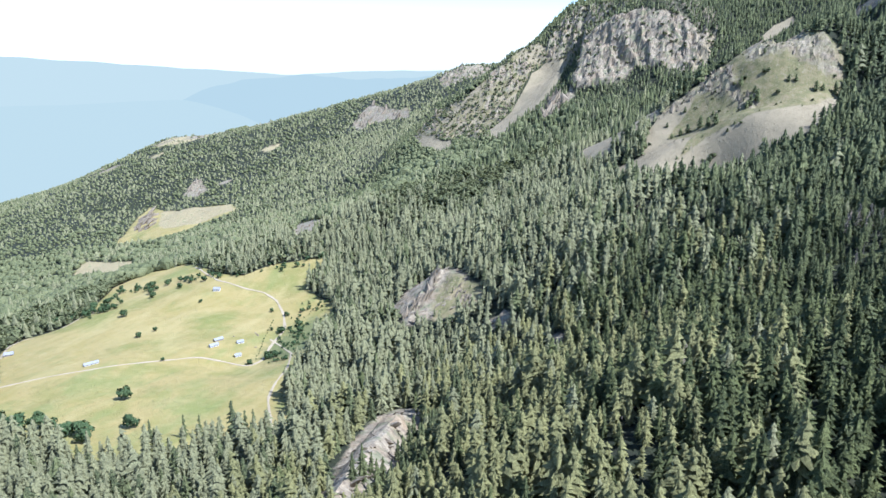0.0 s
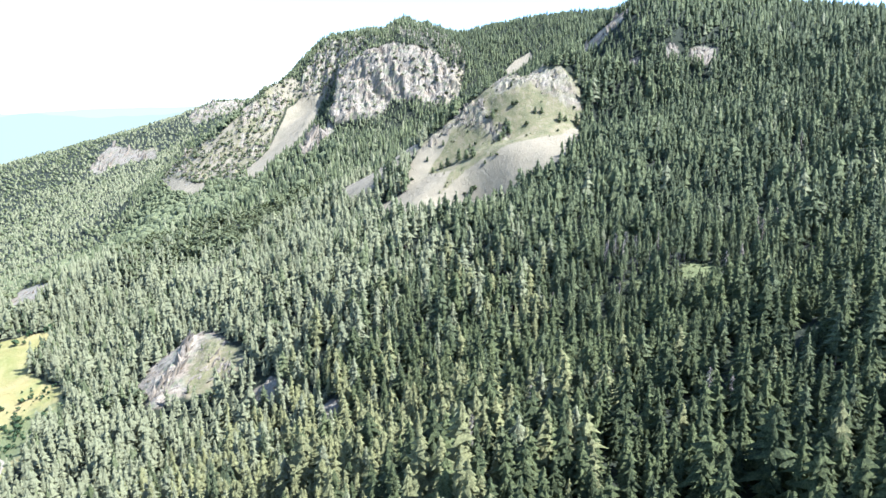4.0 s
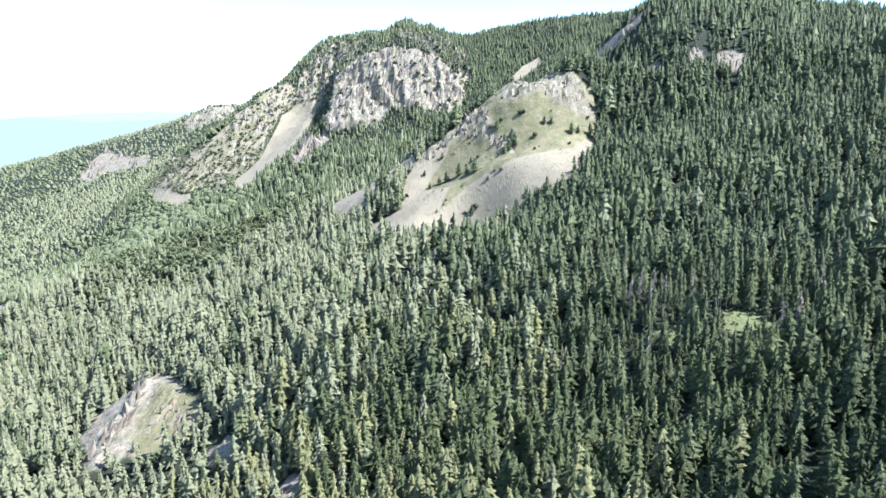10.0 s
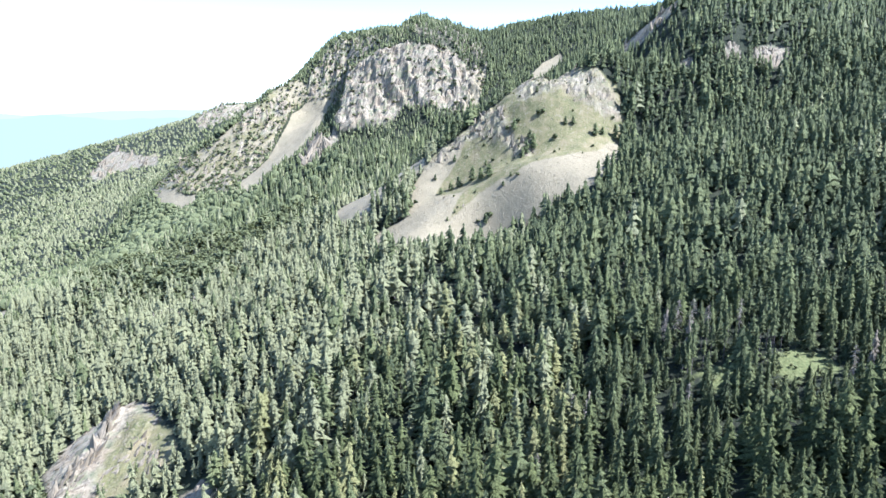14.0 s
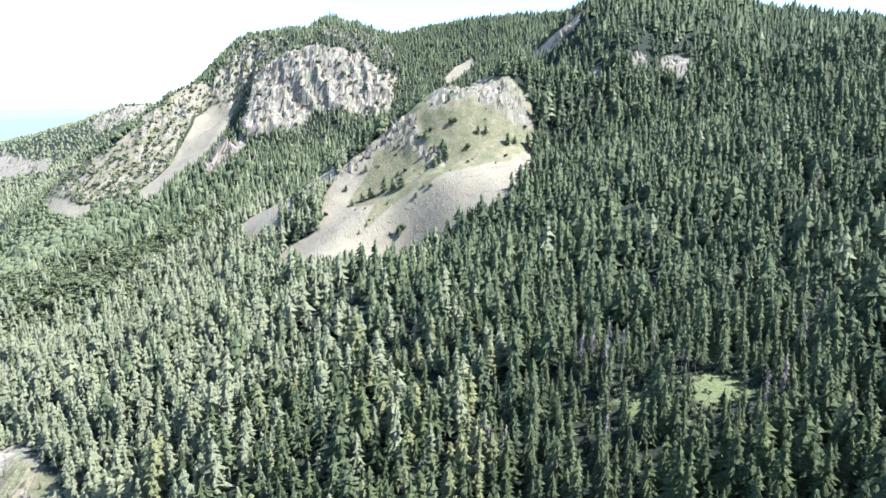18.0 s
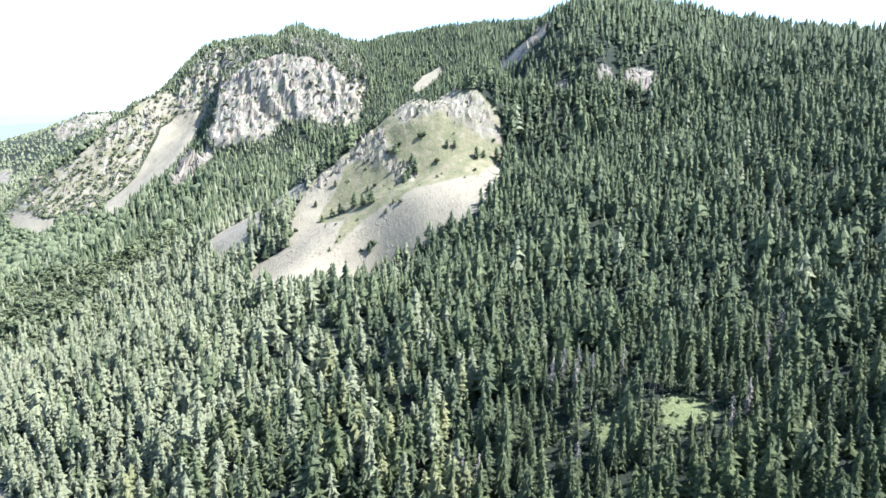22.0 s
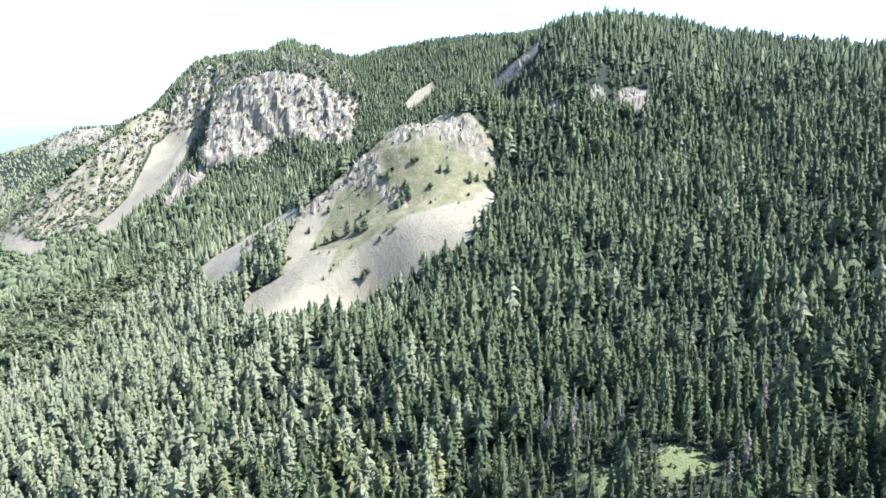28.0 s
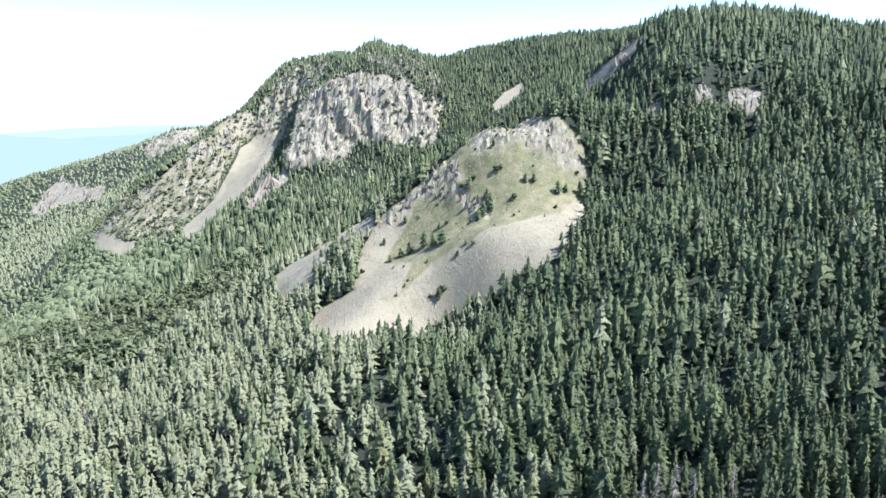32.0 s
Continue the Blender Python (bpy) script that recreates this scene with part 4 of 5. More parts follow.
# ---- single spruces round the glade ----
STAND = TREES[stand]
full = [tree_thing("spruce", spruce_shape(15, 8, 700 + k, 0.165 + 0.02 * (k % 4), 0.05, 7, (0.8, 0.7, 0.9)[k % 3]), 22, SPRUCE_OWN, BARK,
                   "tall green spruce with drooping branches on the slope", "tree", "spruces round the glade") for k in range(7)]
thin = [tree_thing("spruce", spruce_shape(8, 6, 720 + k, 0.1, 0.45, 7, 0.6, ragged=0.5, notch=0.4), 24, SPRUCE_OWN, BARK,
                   "slim spruce with a bare lower trunk beside the glade", "tree", "spruces round the glade") for k in range(3)]
rnd = random.Random(11)
STAND = STAND[np.argsort(np.hypot(STAND[:, 0] - 165, STAND[:, 1] - 515))]
plant("spruce_wood_glade", NEAR_SHAPES, STAND[300:, :3], STAND[300:, 3], [SPRUCE, BARK], "tall spruces behind the small glade", "forest", 640)
for x, y, z, h, _ in STAND[:300]:
    by_glade = math.hypot(x - 180, y - 528) < 26 or math.hypot(x - 148, y - 536) < 20
    kind = rnd.choice(thin) if by_glade and rnd.random() < 0.55 else rnd.choice(full)
    s = h / 22
    copy_thing(kind, sized(x, y, z, rnd.uniform(0, 360), (s * rnd.uniform(0.85, 1.15), s * rnd.uniform(0.85, 1.15), s)))
for x, y, h in ((171, 531, 21), (175, 533, 23), (178, 532, 22), (183, 535, 24), (150, 536, 20), (156, 535, 22), (142, 538, 23), (201, 523, 19), (136, 533, 18), (164, 530, 15)):
    copy_thing(rnd.choice(thin), sized(x, y, ground_z(x, y), rnd.uniform(0, 360), (h / 24, h / 24, h / 24)))
bury(full + thin)


# ---- dead trees ----
def snag_shape(seed, arms=26, reach=0.13):
    r = random.Random(seed)
    v, f = [], []

    def tri(a, b, c):
        n = len(v)
        v.extend((a, b, c))
        f.append((n, n + 1, n + 2))

    for k in range(6):
        a, b = math.pi * k / 3, math.pi * (k + 1) / 3
        tri((0.014 * math.cos(a), 0.014 * math.sin(a), -0.05), (0.014 * math.cos(b), 0.014 * math.sin(b), -0.05), (0, 0, 1))
    for i in range(arms):
        h = 0.3 + 0.67 * i / arms
        a, q = r.uniform(0, 6.28), reach * (1.15 - h) * r.uniform(0.5, 1.3) + 0.02
        tip = (q * math.cos(a), q * math.sin(a), h - q * r.uniform(0.1, 0.6))
        tri((0, 0, h + 0.01), (0, 0, h - 0.01), tip)
        tri((0.012 * math.sin(a), -0.012 * math.cos(a), h), (-0.012 * math.sin(a), 0.012 * math.cos(a), h), tip)
        for _ in range(2):
            u = r.uniform(0.4, 0.9)
            p = (tip[0] * u, tip[1] * u, h + (tip[2] - h) * u)
            b = a + r.uniform(-1.2, 1.2)
            tri(p, (p[0], p[1], p[2] - 0.012), (p[0] + 0.04 * math.cos(b), p[1] + 0.04 * math.sin(b), p[2] - 0.05))
    return np.array(v), np.array(f), np.ones(len(f), int)


SNAGS = (
    (146, 553, 24), (140, 558, 23), (152, 549, 21), (133, 555, 20), (232, 528, 23), (191, 488, 21), (81, 518, 22), (86, 512, 20), (78, 524, 19),
    (168, 549, 20), (-226, 822, 22), (-234, 830, 21), (-218, 812, 21), (-238, 818, 22), (-248, 832, 21), (-210, 826, 20), (-222, 842, 22), (-242, 852, 20), (-252, 844, 22), (-232, 812, 20), (-216, 852, 21), (-204, 832, 19), (-220, 833, 20), (-243, 841, 22), (-230, 848, 19), (-214, 840, 20), (128, 500, 20), (250, 545, 22),
    (262, 560, 20), (295, 600, 22), (60, 480, 20), (118, 330, 20), (124, 322, 18), (20, 330, 21), (48, 352, 22), (95, 420, 20), (310, 640, 21), (345, 700, 20),
)
snags = [tree_thing("dead_spruce", snag_shape(800 + k, 54, 0.17), 22, DEAD, DEAD, "bare grey dead spruce among the living trees", "dead tree", "dead spruces") for k in range(4)]
for k, (x, y, h) in enumerate(SNAGS):
    copy_thing(snags[k % 4], sized(x, y, ground_z(x, y), rnd.uniform(0, 360), h / 22))
bury(snags)
rusty = [tree_thing("dying_spruce", spruce_shape(10, 7, 850 + k, 0.13, 0.1, 5, ragged=0.5, notch=0.3), 20, BROWN, DEAD, "dying spruce with dry brown needles", "dead tree", "dying spruces") for k in range(2)]
for k, (x, y) in enumerate(((224, 520), (206, 500), (143, 548), (-224, 827), (-237, 836), (88, 516), (240, 552), (-218, 818), (136, 562))):
    copy_thing(rusty[k % 2], sized(x, y, ground_z(x, y), rnd.uniform(0, 360), rnd.uniform(0.75, 1.05)))
bury(rusty)


# ---- crags ----
def rock_mesh(seed, tall=2.0):
    """A jagged block of about one metre, stretched upwards."""
    r = random.Random(seed)
    bm = bmesh.new()
    for _ in range(15):
        d = Vector((r.gauss(0, 1), r.gauss(0, 1), r.gauss(0, 1))).normalized() * r.uniform(0.75, 1.15)
        d.x, d.y = d.x * 0.62, d.y * 0.62
        k = 1 - 0.38 * max(0, d.z)
        bm.verts.new((d.x * k, d.y * k, d.z * tall * 0.5))
    res = bmesh.ops.convex_hull(bm, input=bm.verts)
    loose = [g for g in res["geom_interior"] if isinstance(g, bmesh.types.BMVert)] + [v for v in bm.verts if not v.link_faces]
    bmesh.ops.delete(bm, geom=list(set(loose)), context="VERTS")
    return from_bm("rock", bm, ROCK)


ROCKS = [rock_mesh(900 + k, 2.0 if k < 6 else 3.4) for k in range(12)]


def crag(name, poly, count, low, high, label, seed, sink=0.35, rise=(5, 40), clump=0.0):
    """A thing of many rocks that stand out of the ground inside an outline."""
    r = random.Random(seed)
    p = np.array(poly, float)
    root = new(name)
    root.location = (*p.mean(0), ground_z(*p.mean(0)))
    made = tries = 0
    while made < count and tries < count * 60:
        tries += 1
        x, y = r.uniform(p[:, 0].min(), p[:, 0].max()), r.uniform(p[:, 1].min(), p[:, 1].max())
        if inside(np.array([x]), np.array([y]), poly)[0] < 0.5 or (clump and float(fbm(np.array(x / 30), np.array(y / 30), 3, 51)) < clump):
            continue
        s = low * (high / low) ** (r.random() ** 1.6)
        g = Vector((float(broad(x + 6, y) - broad(x - 6, y)) / 12, float(broad(x, y + 6) - broad(x, y - 6)) / 12, 0))
        normal = Vector((-g.x, -g.y, 1)).normalized()
        up = (g - normal * g.dot(normal)).normalized() if g.length > 0.05 else Vector((0, 1, 0))
        e = radians(r.uniform(*rise))
        long = (up * math.cos(e) + normal * math.sin(e) + 0.18 * Vector((r.gauss(0, 1), r.gauss(0, 1), r.gauss(0, 1)))).normalized()
        flat = (normal - long * normal.dot(long)).normalized()
        turn = Matrix((flat.cross(long), flat, long)).transposed().to_4x4()
        m = Matrix.Translation(Vector((x, y, ground_z(x, y))) - normal * s * sink * 0.5 + long * s * 0.1) @ turn @ Matrix.Diagonal((s * r.uniform(0.55, 0.95), s * r.uniform(0.4, 0.7), s * r.uniform(0.8, 1.3), 1))
        part("rock", ROCKS[r.randrange(12)], root, m=Matrix.Translation(-root.location) @ m)
        made += 1
    return tagged(root, label, "rock")


WHITE_CLIFF = [(-1402, 1701), (-1303, 1599), (-1213, 1451), (-1290, 1490), (-1350, 1590)]
crag("cliff", CLIFF, 300, 3, 9, "high pale grey rock cliff with steep upright ribs", 31, 0.35, (4, 26))
crag("rock_pillars", PILLARS, 30, 8, 19, "pointed grey rock pillars at the foot of the cliff", 32, 0.15, (35, 80))
crag("crag_slope", LEFT_CRAGS, 190, 2.5, 11, "broken grey crags between scree gullies", 33, 0.25, (15, 60), 0.02)
crag("crest_rocks", CREST_ROCK, 110, 1.8, 8, "jagged grey rock ribs on the crest of the bald spur", 34, 0.25, (15, 65))
crag("summit_rocks", TOP_ROCK, 110, 1.4, 6, "weathered rock band on top of the bald spur", 35, 0.3, (5, 45))
crag("scattered_rocks", BALD, 90, 0.7, 2.6, "small grey rocks lying in the alpine grass", 36, 0.3, (0, 40))
crag("rock_outcrop", OUTCROP, 170, 1.0, 5.5, "pale sunlit rock outcrop rising out of the forest", 37, 0.4, (0, 22))
RIB = [(-221, 692), (-208, 645), (-207, 629), (-210, 617), (-217, 609), (-217, 596), (-207, 589), (-202, 602), (-199, 615), (-199, 628), (-199, 640), (-199, 653)]
RIB_EAST = [(-181, 628), (-170, 628), (-151, 601), (-149, 588), (-160, 595), (-172, 612)]
RIB_SLABS = [(-228, 683), (-214, 639), (-221, 625), (-219, 604), (-241, 626), (-247, 664), (-240, 682)]
crag("rock_outcrop", RIB, 70, 2.5, 9, "jagged white rock spine along the outcrop", 50, 0.15, (20, 65))
crag("rock_outcrop", RIB_EAST, 40, 1.5, 5, "stepped pale rock band on the outcrop", 51, 0.2, (10, 45))
crag("rock_outcrop", RIB_SLABS, 50, 2, 7, "tilted pale slabs below the rock spine", 52, 0.3, (0, 25))
crag("rock_outcrop", OUTCROP_SIDE, 16, 2.5, 8, "small grey rock face beside the outcrop", 38, 0.35, (0, 25))
crag("rock_outcrop", OUTCROP_LOW, 10, 2.5, 6, "low grey rock between spruces", 39, 0.3, (5, 40))
crag("rock_outcrop", LOW_ROCK, 130, 1.6, 8, "steep pale rock wall half in tree shade", 40, 0.4, (0, 20))
crag("ridge_rocks", RIDGE_STRIP, 40, 3, 9, "bare grey rock strip on the dark ridge", 41, 0.3, (10, 45))
crag("slope_crag", EAST_CRAG, 60, 2, 7, "pale rock face showing through the spruces", 42, 0.2, (0, 35))
crag("slope_crag", EAST_CRAG_MID, 34, 2, 6, "narrow pale rock rib between the spruces", 48, 0.2, (0, 35))
crag("slope_crag", EAST_CRAG_LOW, 28, 2, 6, "small pale crag high on the wooded slope", 43, 0.2, (0, 35))
crag("far_crag", CRAG_B, 60, 5, 16, "distant pale crags above the forest", 44, 0.2, (20, 60))
crag("far_crag", RIDGE_CRAG, 90, 4, 15, "pale rocky crest of the ridge beyond the scree", 49, 0.25, (15, 60))
crag("far_crag", CRAG_A, 24, 5, 14, "distant pale rocks in the woods", 45, 0.2, (20, 60))
crag("white_cliff", WHITE_CLIFF, 60, 8, 18, "distant white rock face beside a dry clearing", 46, 0.1, (5, 35))
crag("rock_outcrop", CLEARING_C, 30, 2.5, 8, "pale broken rocks in a forest gap", 47, 0.3, (10, 40))


# ---- loose stones of the scree ----
def stones(polys, count, low, high, seed):
    r = np.random.default_rng(seed)
    cube = np.array([(-1, -1, -1), (1, -1, -1), (1, 1, -1), (-1, 1, -1), (-0.7, -0.7, 0.8), (0.8, -0.6, 0.7), (0.6, 0.8, 0.9), (-0.8, 0.6, 0.6)]) * 0.5
    tris = np.array([(0, 1, 5), (0, 5, 4), (1, 2, 6), (1, 6, 5), (2, 3, 7), (2, 7, 6), (3, 0, 4), (3, 4, 7), (4, 5, 6), (4, 6, 7)])
    xs, ys = [], []
    for poly, n in zip(polys, count):
        p = np.array(poly, float)
        x, y = r.uniform(p[:, 0].min(), p[:, 0].max(), n * 6), r.uniform(p[:, 1].min(), p[:, 1].max(), n * 6)
        k = np.nonzero(inside(x, y, poly) > 1)[0][:n]
        xs.append(x[k])
        ys.append(y[k])
    x, y = np.concatenate(xs), np.concatenate(ys)
    n = len(x)
    s = low * (high / low) ** (r.random(n) ** 4.0)
    v = cube[None] * s[:, None, None] * r.uniform(0.6, 1.4, (n, 8, 3))
    a = r.uniform(0, 6.28, n)
    c, t = np.cos(a)[:, None], np.sin(a)[:, None]
    v = np.stack([v[:, :, 0] * c - v[:, :, 1] * t + x[:, None], v[:, :, 0] * t + v[:, :, 1] * c + y[:, None], v[:, :, 2] + (on_ground(x, y) + s * 0.15)[:, None]], -1)
    me = soup("scree_stones", v.reshape(-1, 3), (tris[None] + (np.arange(n) * 8)[:, None, None]).reshape(-1, 3), [STONE])
    tagged(new("scree_stones", me), "loose pale grey stones covering the scree slope", "scree", kind="stuff")


stones([SCREE_MAIN, SCREE_STRIP, CLIFF_SCREE, BALD], (6500, 1400, 1200, 800), 0.3, 1.1, 5)

# ---- trees and bushes on the bald spur ----
bald_trees = [tree_thing("pine", spruce_shape(9, 8, 1000 + k, 0.27, 0.05, 5, 0.5, 0.2, 0.4, 0.62), 6, SPRUCE_OWN, BARK, "dark round pine standing alone on the grassy spur", "tree", "pines on the spur") for k in range(3)]
bald_trees += [tree_thing("juniper", leafy_shape(110, 1010 + k, 0.16, 0.5, low=0.3, high=0.7), 4, SPRUCE_OWN, BARK, "dark rounded juniper bush on the grassy spur", "shrub", "junipers on the spur", middle=(0, 0, 0.4)) for k in range(5)]
for x, y, h in ((47, 928, 15.5), (63, 911, 13.4), (55, 917, 12.3), (33, 932, 11.6), (25, 934, 9.1), (15, 932, 7.0), (75, 888, 5.2), (88, 887, 5.7), (82, 891, 4.3), (108, 931, 15.7), (100, 926, 13.8), (96, 922, 10.0), (105, 940, 10.2), (90, 955, 12.0), (83, 960, 7.9), (95, 959, 7.9), (116, 954, 8.9), (120, 954, 7.3), (141, 943, 8.8), (149, 943, 8.3), (129, 932, 8.7), (170, 935, 12.4), (178, 938, 7.8), (191, 939, 14.4), (198, 937, 10.4), (191, 953, 5.9), (165, 916, 5.5), (152, 902, 2.9), (58, 875, 10.2), (62, 877, 8.8), (51, 877, 5.1), (115, 975, 6.5), (49, 899, 3.4), (29, 884, 3.8), (22, 878, 4.2), (32, 888, 3.3), (173, 1000, 7.3), (-23, 918, 9.9), (-15, 923, 10.0), (-30, 915, 11.8), (-11, 927, 7.5), (-39, 911, 10.8), (9, 956, 6.8), (29, 968, 7.9), (20, 1016, 6.8), (-45, 994, 8.3), (-56, 989, 8.2), (-34, 987, 9.3), (150, 953, 3.2), (61, 941, 6.6), (68, 939, 6.1), (60, 963, 4.7), (41, 982, 4.3)):
    wide = h / 6 * rnd.uniform(1.15, 1.5)
    copy_thing(rnd.choice(bald_trees[:3] if h > 9 else bald_trees), sized(x, y, ground_z(x, y) - 0.3, rnd.uniform(0, 360), (wide, wide, h / 6)))
low = 0
while low < 60:
    x, y = rnd.uniform(-20, 205), rnd.uniform(880, 1010)
    spot = np.array([x]), np.array([y])
    if inside(*spot, BALD)[0] > 2 and rnd.random() < 0.12 + 0.88 * mask(*spot, [CREST_ROCK, TOP_ROCK], 6)[0]:
        copy_thing(rnd.choice(bald_trees[3:]), sized(x, y, ground_z(x, y) - 0.2, rnd.uniform(0, 360), rnd.uniform(0.3, 0.85)))
        low += 1
bury(bald_trees)
brx, bry, bru = scatter(-540, 100, 1340, 1760, 9, 71)
keep = (mask(brx, bry, [LEFT_CRAGS, CLIFF, DOME_WALL, CLIFF_SIDE], 4) > 0.5) & (bru < 0.6 - 0.35 * mask(brx, bry, [CLIFF], 4))
spots = np.stack([brx[keep], bry[keep], on_ground(brx[keep], bry[keep])], 1)
plant("crag_bushes", [leafy_shape(34, 1040 + k, 0.2, 0.5) for k in range(4)], spots, np.random.default_rng(9).uniform(3, 7.5, len(spots)), [BEECH, BARK], "green bushes growing between the crags", "bushes", 72, middle=(0, 0, 0.45))
gx, gy, gu = scatter(124, 218, 484, 552, 2.6, 73)
keep = (mask(gx, gy, GLADES, 5) > 0.2) & (gu < 0.22)
keep |= (mask(gx, gy, GLADES, 16) > 0.04) & (mask(gx, gy, GLADES, 4) < 0.5) & (gu > 0.62)
spots = np.stack([gx[keep], gy[keep], on_ground(gx[keep], gy[keep])], 1)
plant("glade_bushes", [leafy_shape(26, 1060 + k, 0.22, 0.55) for k in range(4)], spots, np.random.default_rng(10).uniform(1.0, 3.4, len(spots)), [BEECH, BARK], "low light green bushes in the sunlit glade", "bushes", 74, middle=(0, 0, 0.45))

ledge = [tree_thing("pine", spruce_shape(8, 6, 1080 + k, 0.19, 0.08, 5, 0.6), 7, SPRUCE_OWN, BARK, "small pine rooted on the grassy rock outcrop", "tree", "pines on the outcrop") for k in range(3)]
for x, y, h in ((-176, 618, 6), (-166, 601, 7), (-186, 592, 8), (-160, 622, 5), (-178, 580, 9), (-192, 578, 8), (-170, 574, 9), (-158, 590, 8), (-188, 640, 5), (-196, 586, 7), (-184, 572, 9), (-202, 574, 8), (-152, 578, 9), (-164, 566, 10), (-178, 562, 10), (-120, 330, 9), (-128, 398, 10), (-140, 404, 9)):
    copy_thing(rnd.choice(ledge), sized(x, y, ground_z(x, y) - 0.2, rnd.uniform(0, 360), h / 7))
bury(ledge)

# ---- tall spruces that shade the lower rock ----
tall = [tree_thing("spruce", spruce_shape(16, 6, 1120 + k, 0.17, 0.05, 6), 24, SPRUCE_OWN, BARK, "tall spruce leaning over the shaded rock wall", "tree", "spruces by the lower rock") for k in range(3)]
for k in range(26):
    u = k / 25
    x, y = -97 - 14 * u + rnd.uniform(-5, 5), 256 + 150 * u + rnd.uniform(-4, 4)
    copy_thing(rnd.choice(tall), sized(x, y, ground_z(x, y) - 0.2, rnd.uniform(0, 360), rnd.uniform(0.85, 1.15)))
for x, y in ((-118, 282), (-122, 300), (-114, 318), (-124, 335), (-119, 352), (-128, 366), (-121, 384), (-133, 398), (-112, 300), (-116, 342)):
    copy_thing(rnd.choice(tall), sized(x, y, ground_z(x, y) - 0.2, rnd.uniform(0, 360), rnd.uniform(0.7, 1.0)))
for k in range(16):
    x, y = rnd.uniform(-134, -108), 258 + 9 * k + rnd.uniform(-3, 3)
    copy_thing(rnd.choice(tall), sized(x, y, ground_z(x, y) - 0.2, rnd.uniform(0, 360), rnd.uniform(0.55, 0.95)))
bury(tall)

# ---- trees of the meadow ----
lone = [tree_thing("beech", leafy_shape(420, 1100 + k, 0.09, 0.42), 12, BEECH_OWN, BARK, "round dark green beech standing in the meadow", "tree", "meadow trees", middle=(0, 0, 0.45)) for k in range(5)]
for x, y, h in ((-401, 432, 12), (-356, 388, 13), (-652, 704, 9), (-605, 666, 10), (-524, 595, 7), (-442, 530, 5), (-345, 562, 9), (-340, 566, 8), (-358, 549, 6), (-370, 633, 9), (-528, 714, 5), (-519, 617, 6),
                (-384, 368, 14), (-396, 364, 15), (-410, 366, 14), (-428, 370, 16), (-442, 366, 15), (-456, 362, 17), (-372, 360, 13), (-470, 372, 15), (-352, 640, 8), (-346, 628, 7), (-360, 655, 8), (-338, 600, 6), (-395, 690, 7), (-420, 700, 6),
                (-700, 720, 11), (-690, 735, 10), (-560, 800, 8), (-575, 790, 9), (-620, 740, 9), (-640, 760, 10), (-660, 790, 11), (-600, 770, 8)):
    copy_thing(rnd.choice(lone), sized(x, y, ground_z(x, y) - 0.2, rnd.uniform(0, 360), (h / 12 * 1.15, h / 12 * 1.15, h / 12)))
bury(lone)
edge = [tree_thing("spruce", spruce_shape(11, 7, 1150 + k, 0.16), 20, SPRUCE_OWN, BARK, "pointed spruce at the lower edge of the meadow", "tree", "meadow edge spruces") for k in range(2)]
for k, (x, y, h) in enumerate(((-252, 376, 21), (-244, 374, 22), (-300, 374, 18), (-322, 366, 17), (-290, 378, 17))):
    copy_thing(edge[k % 2], sized(x, y, ground_z(x, y), rnd.uniform(0, 360), h / 20))
bury(edge)


# ---- dirt roads ----
def road(name, line, wide, label):
    """A road laid on the ground along a line in plan."""
    p = np.array(line, float)
    d = np.r_[0, np.cumsum(np.hypot(*np.diff(p, axis=0).T))]
    s = np.arange(0, d[-1], 4.0)
    x, y = np.interp(s, d, p[:, 0]), np.interp(s, d, p[:, 1])
    for _ in range(3):
        x[1:-1], y[1:-1] = (x[:-2] + 2 * x[1:-1] + x[2:]) / 4, (y[:-2] + 2 * y[1:-1] + y[2:]) / 4
    tx, ty = np.gradient(x), np.gradient(y)
    n = np.hypot(tx, ty) + 1e-9
    w = wide * (0.5 + 0.12 * np.sin(s / 9.0) + 0.08 * np.sin(s / 3.7))
    bm = bmesh.new()
    rows = []
    for k in range(len(s)):
        row = []
        for u, lift in ((-1, -0.5), (-0.85, 0.28), (0, 0.34), (0.85, 0.28), (1, -0.5)):
            a, b = x[k] - ty[k] / n[k] * u * w[k], y[k] + tx[k] / n[k] * u * w[k]
            row.append(bm.verts.new((a, b, ground_z(a, b) + lift)))
        rows.append(row)
    for p0, p1 in zip(rows, rows[1:]):
        for k in range(4):
            bm.faces.new((p0[k], p0[k + 1], p1[k + 1], p1[k]))
    return tagged(new(name, from_bm(name, bm, DIRT)), label, "road", kind="structure")


road("road_main", ROAD_MAIN, 3.0, "pale dirt road winding across the meadow")
road("road_east", ROAD_EAST, 2.3, "pale dirt track along the forest edge")
road("road_west", ROAD_WEST, 3.2, "pale dirt track at the far side of the meadow")
road("road_spur", ROAD_SPUR, 2.8, "short dirt track between meadow trees")


# ---- farm buildings ----
def box_bm(bm, x0, x1, y0, y1, z0, z1):
    m = pose((x0 + x1) / 2, (y0 + y1) / 2, (z0 + z1) / 2) @ Matrix.Diagonal((x1 - x0, y1 - y0, z1 - z0, 1))
    bmesh.ops.create_cube(bm, size=1, matrix=m)


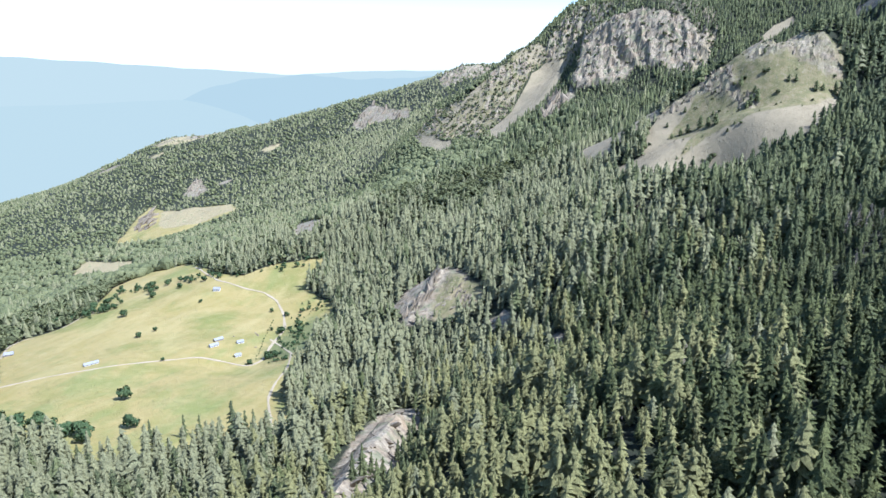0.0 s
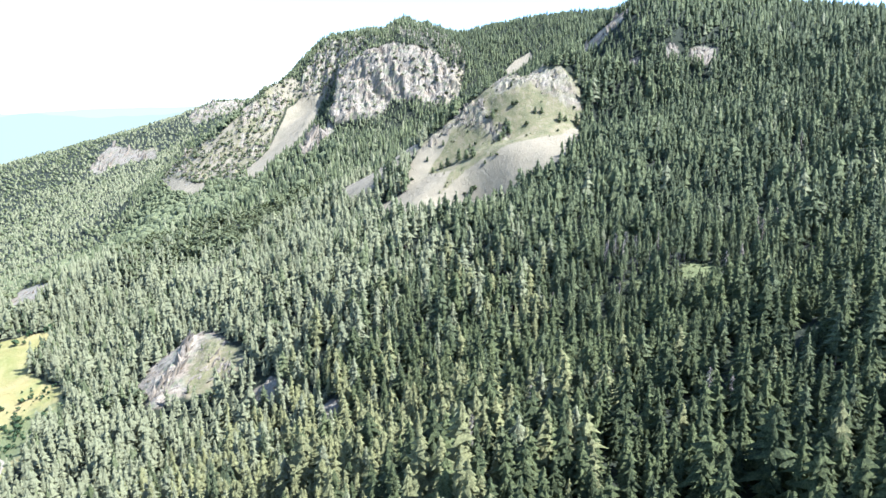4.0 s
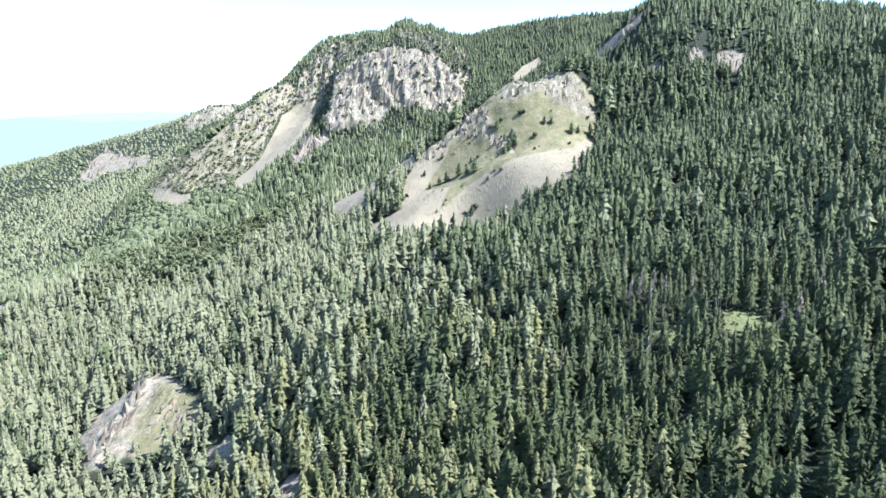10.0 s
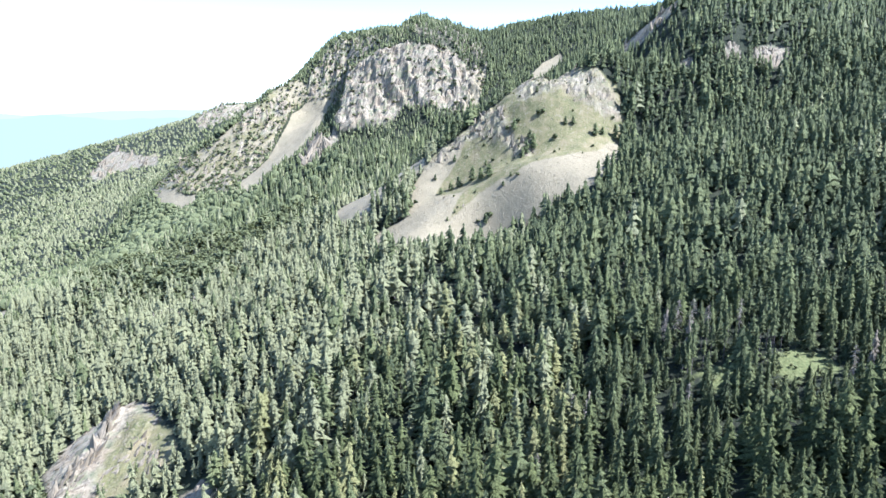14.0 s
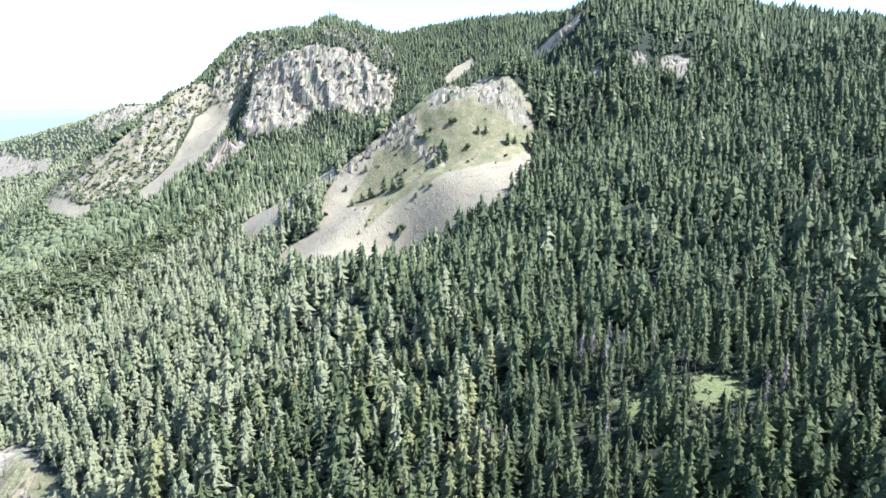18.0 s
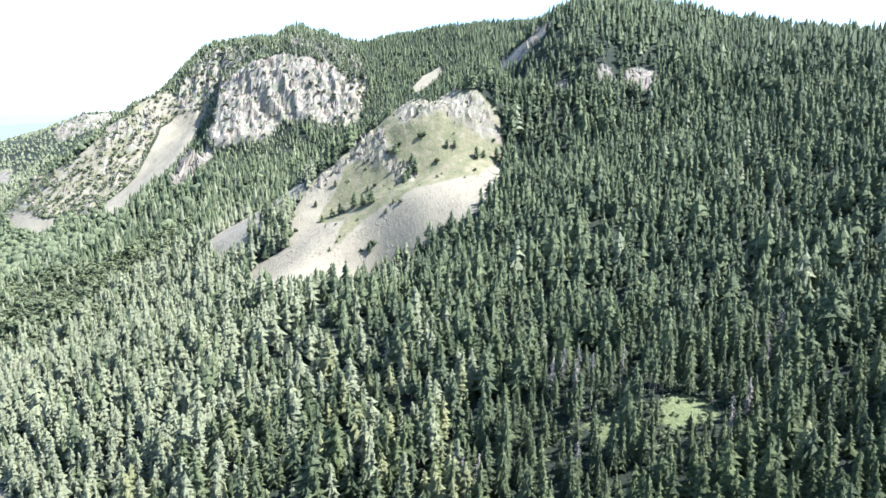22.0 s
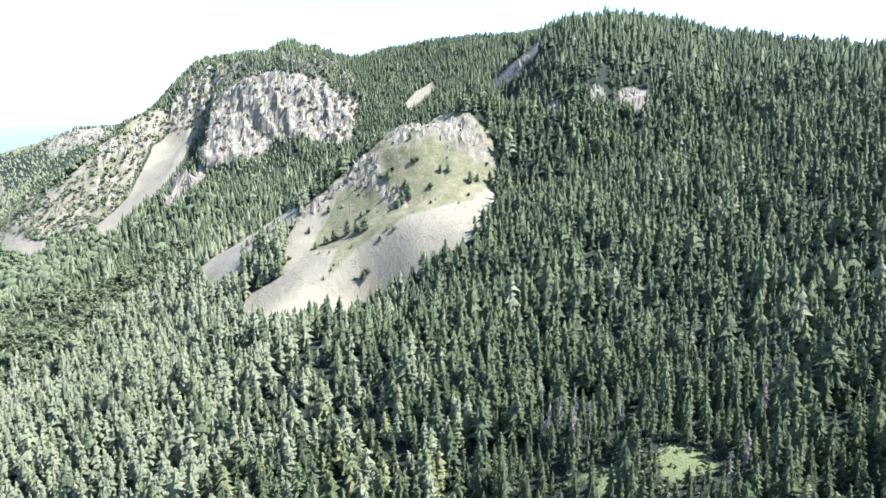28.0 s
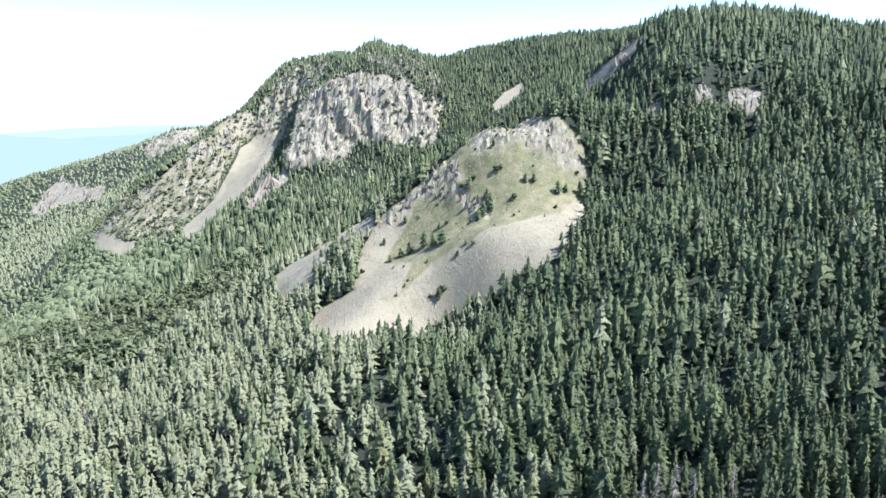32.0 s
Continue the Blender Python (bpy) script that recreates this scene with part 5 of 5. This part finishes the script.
def house(name, x, y, turn, long, wide, tall, wall, roof, label):
    """A gabled farm building with door and windows."""
    root = new(name)
    root.matrix_basis = pose(x, y, ground_z(x, y) - 0.3, 0, 0, turn)
    bm = bmesh.new()
    a, b, rise = long / 2, wide / 2, wide * 0.32
    v = [bm.verts.new(c) for c in ((-a, -b, 0), (a, -b, 0), (a, b, 0), (-a, b, 0), (-a, -b, tall), (a, -b, tall), (a, b, tall), (-a, b, tall), (-a, 0, tall + rise), (a, 0, tall + rise))]
    for f in ((0, 1, 5, 4), (2, 3, 7, 6), (1, 2, 6, 9, 5), (3, 0, 4, 8, 7), (3, 2, 1, 0), (4, 5, 9, 8), (6, 7, 8, 9)):
        bm.faces.new([v[k] for k in f])
    part("wall", from_bm("wall", bm, wall), root)
    bm = bmesh.new()
    o, t = 0.5, 0.14
    rows = []
    for s in (-1, 1):
        e = rise / b
        rows.append([(s * (b + o), tall - e * o + 0.05), (0, tall + rise + 0.05), (0, tall + rise + 0.05 + t), (s * (b + o), tall - e * o + 0.05 + t)])
    for prof in rows:
        n = [[bm.verts.new((u * (a + o), py, pz)) for py, pz in prof] for u in (-1, 1)]
        for k in range(4):
            bm.faces.new((n[0][k], n[0][(k + 1) % 4], n[1][(k + 1) % 4], n[1][k]))
        bm.faces.new(n[0])
        bm.faces.new(n[1][::-1])
    bmesh.ops.recalc_face_normals(bm, faces=bm.faces)
    part("roof", from_bm("roof", bm, roof), root, "grey sheet metal roof" if roof is TIN else "weathered board roof")
    bm = bmesh.new()
    box_bm(bm, -0.55, 0.55, -b - 0.06, -b + 0.05, 0.3, min(2.3, tall - 0.2))
    part("door", from_bm("door", bm, BOARDS), root, "weathered plank door")
    for s in (-0.6, 0.6):
        bm = bmesh.new()
        box_bm(bm, s * a - 0.5, s * a + 0.5, -b - 0.05, -b + 0.05, 1.2, min(2.1, tall - 0.2))
        part("window", from_bm("window", bm, DARK_GLASS), root, "small dark window")
    return tagged(root, label, "house", "farm buildings")


house("farmhouse", -417, 578, 62, 9, 4.2, 2.2, PLASTER, TIN, "long low farmhouse with a grey metal roof")
house("farmhouse", -423, 595, 62, 9.5, 4.2, 2.2, BOARDS, TIN, "wooden farm shed with a grey metal roof")
house("farmhouse", -397, 595, 50, 6.5, 4, 2.2, PLASTER, TIN, "small white farmhouse standing in the meadow")
house("farmhouse", -381, 565, 50, 6, 4, 2.1, PLASTER, TIN, "small white hut beside the dirt road")
house("farmhouse", -504, 506, 60, 13, 4, 2.1, PLASTER, TIN, "long white cattle barn beside the road")
house("barn", -530, 752, 20, 8, 6, 3, PLASTER, TIN, "pale stone barn at the top of the meadow")
house("shed", -664, 556, 40, 9, 6, 2.6, BOARDS, TIN, "wooden shed at the edge of the meadow")
bm_ruin = [(-394, 623), (-391, 620), (-398, 626), (-414, 610), (-376, 590)]
for k, (x, y) in enumerate(bm_ruin):
    ob = new("boulder", ROCKS[k])
    ob.matrix_basis = sized(x, y, ground_z(x, y) + 0.3, 40 * k, (2.4, 2.0, 1.2))
    tagged(ob, "pale boulder lying in the meadow grass", "rock", "meadow boulders")

# ---- shrubs between the track and the forest edge, and along the meadow's upper side ----
shrubs = [tree_thing("shrub", leafy_shape(120, 1300 + k, 0.15, 0.6), 3, BEECH_OWN, BARK, "lush green shrub beside the dirt track", "shrub", "shrubs by the track", middle=(0, 0, 0.45)) for k in range(4)]
rnd = random.Random(21)
for _ in range(90):
    x, y = rnd.gauss(-336, 16), rnd.uniform(545, 730)
    x -= (y - 600) * 0.28
    copy_thing(rnd.choice(shrubs), sized(x, y, ground_z(x, y) - 0.2, rnd.uniform(0, 360), rnd.uniform(0.5, 1.5)))
for x, y, s in ((-403, 672, 0.55), (-400, 664, 0.55), (-396, 655, 0.55), (-393, 647, 0.55), (-390, 638, 0.55), (-386, 630, 0.55), (-383, 622, 0.55), (-380, 613, 0.55), (-377, 606, 0.55), (-374, 599, 0.55), (-371, 593, 0.55), (-369, 587, 0.55), (-366, 580, 0.55), (-363, 574, 0.55), (-361, 567, 0.55), (-358, 561, 0.55), (-343, 563, 1.7), (-350, 567, 1.7), (-357, 548, 1.7), (-367, 645, 1.7), (-355, 634, 1.7), (-376, 637, 1.7), (-387, 640, 1.7), (-347, 597, 1.7), (-381, 700, 1.7), (-376, 706, 1.7)):
    copy_thing(rnd.choice(shrubs), sized(x, y, ground_z(x, y) - 0.2, rnd.uniform(0, 360), s * rnd.uniform(0.85, 1.2)))
bury(shrubs)
hedge = [tree_thing("beech", leafy_shape(150, 1330 + k, 0.13, 0.5), 8, BEECH_OWN, BARK, "dark broadleaf tree on the meadow's upper border", "tree", "meadow border trees", middle=(0, 0, 0.45)) for k in range(4)]
BORDER = [(-751, 636), (-728, 672), (-700, 700), (-665, 690), (-690, 740), (-700, 790), (-640, 790), (-600, 800), (-560, 830), (-520, 822), (-470, 850), (-430, 858)]
for _ in range(120):
    k = rnd.randrange(len(BORDER) - 1)
    u = rnd.random()
    x = BORDER[k][0] * (1 - u) + BORDER[k + 1][0] * u + rnd.gauss(0, 15)
    y = BORDER[k][1] * (1 - u) + BORDER[k + 1][1] * u + rnd.gauss(0, 15)
    copy_thing(rnd.choice(hedge), sized(x, y, ground_z(x, y) - 0.2, rnd.uniform(0, 360), rnd.uniform(0.35, 1.3)))
bury(hedge)
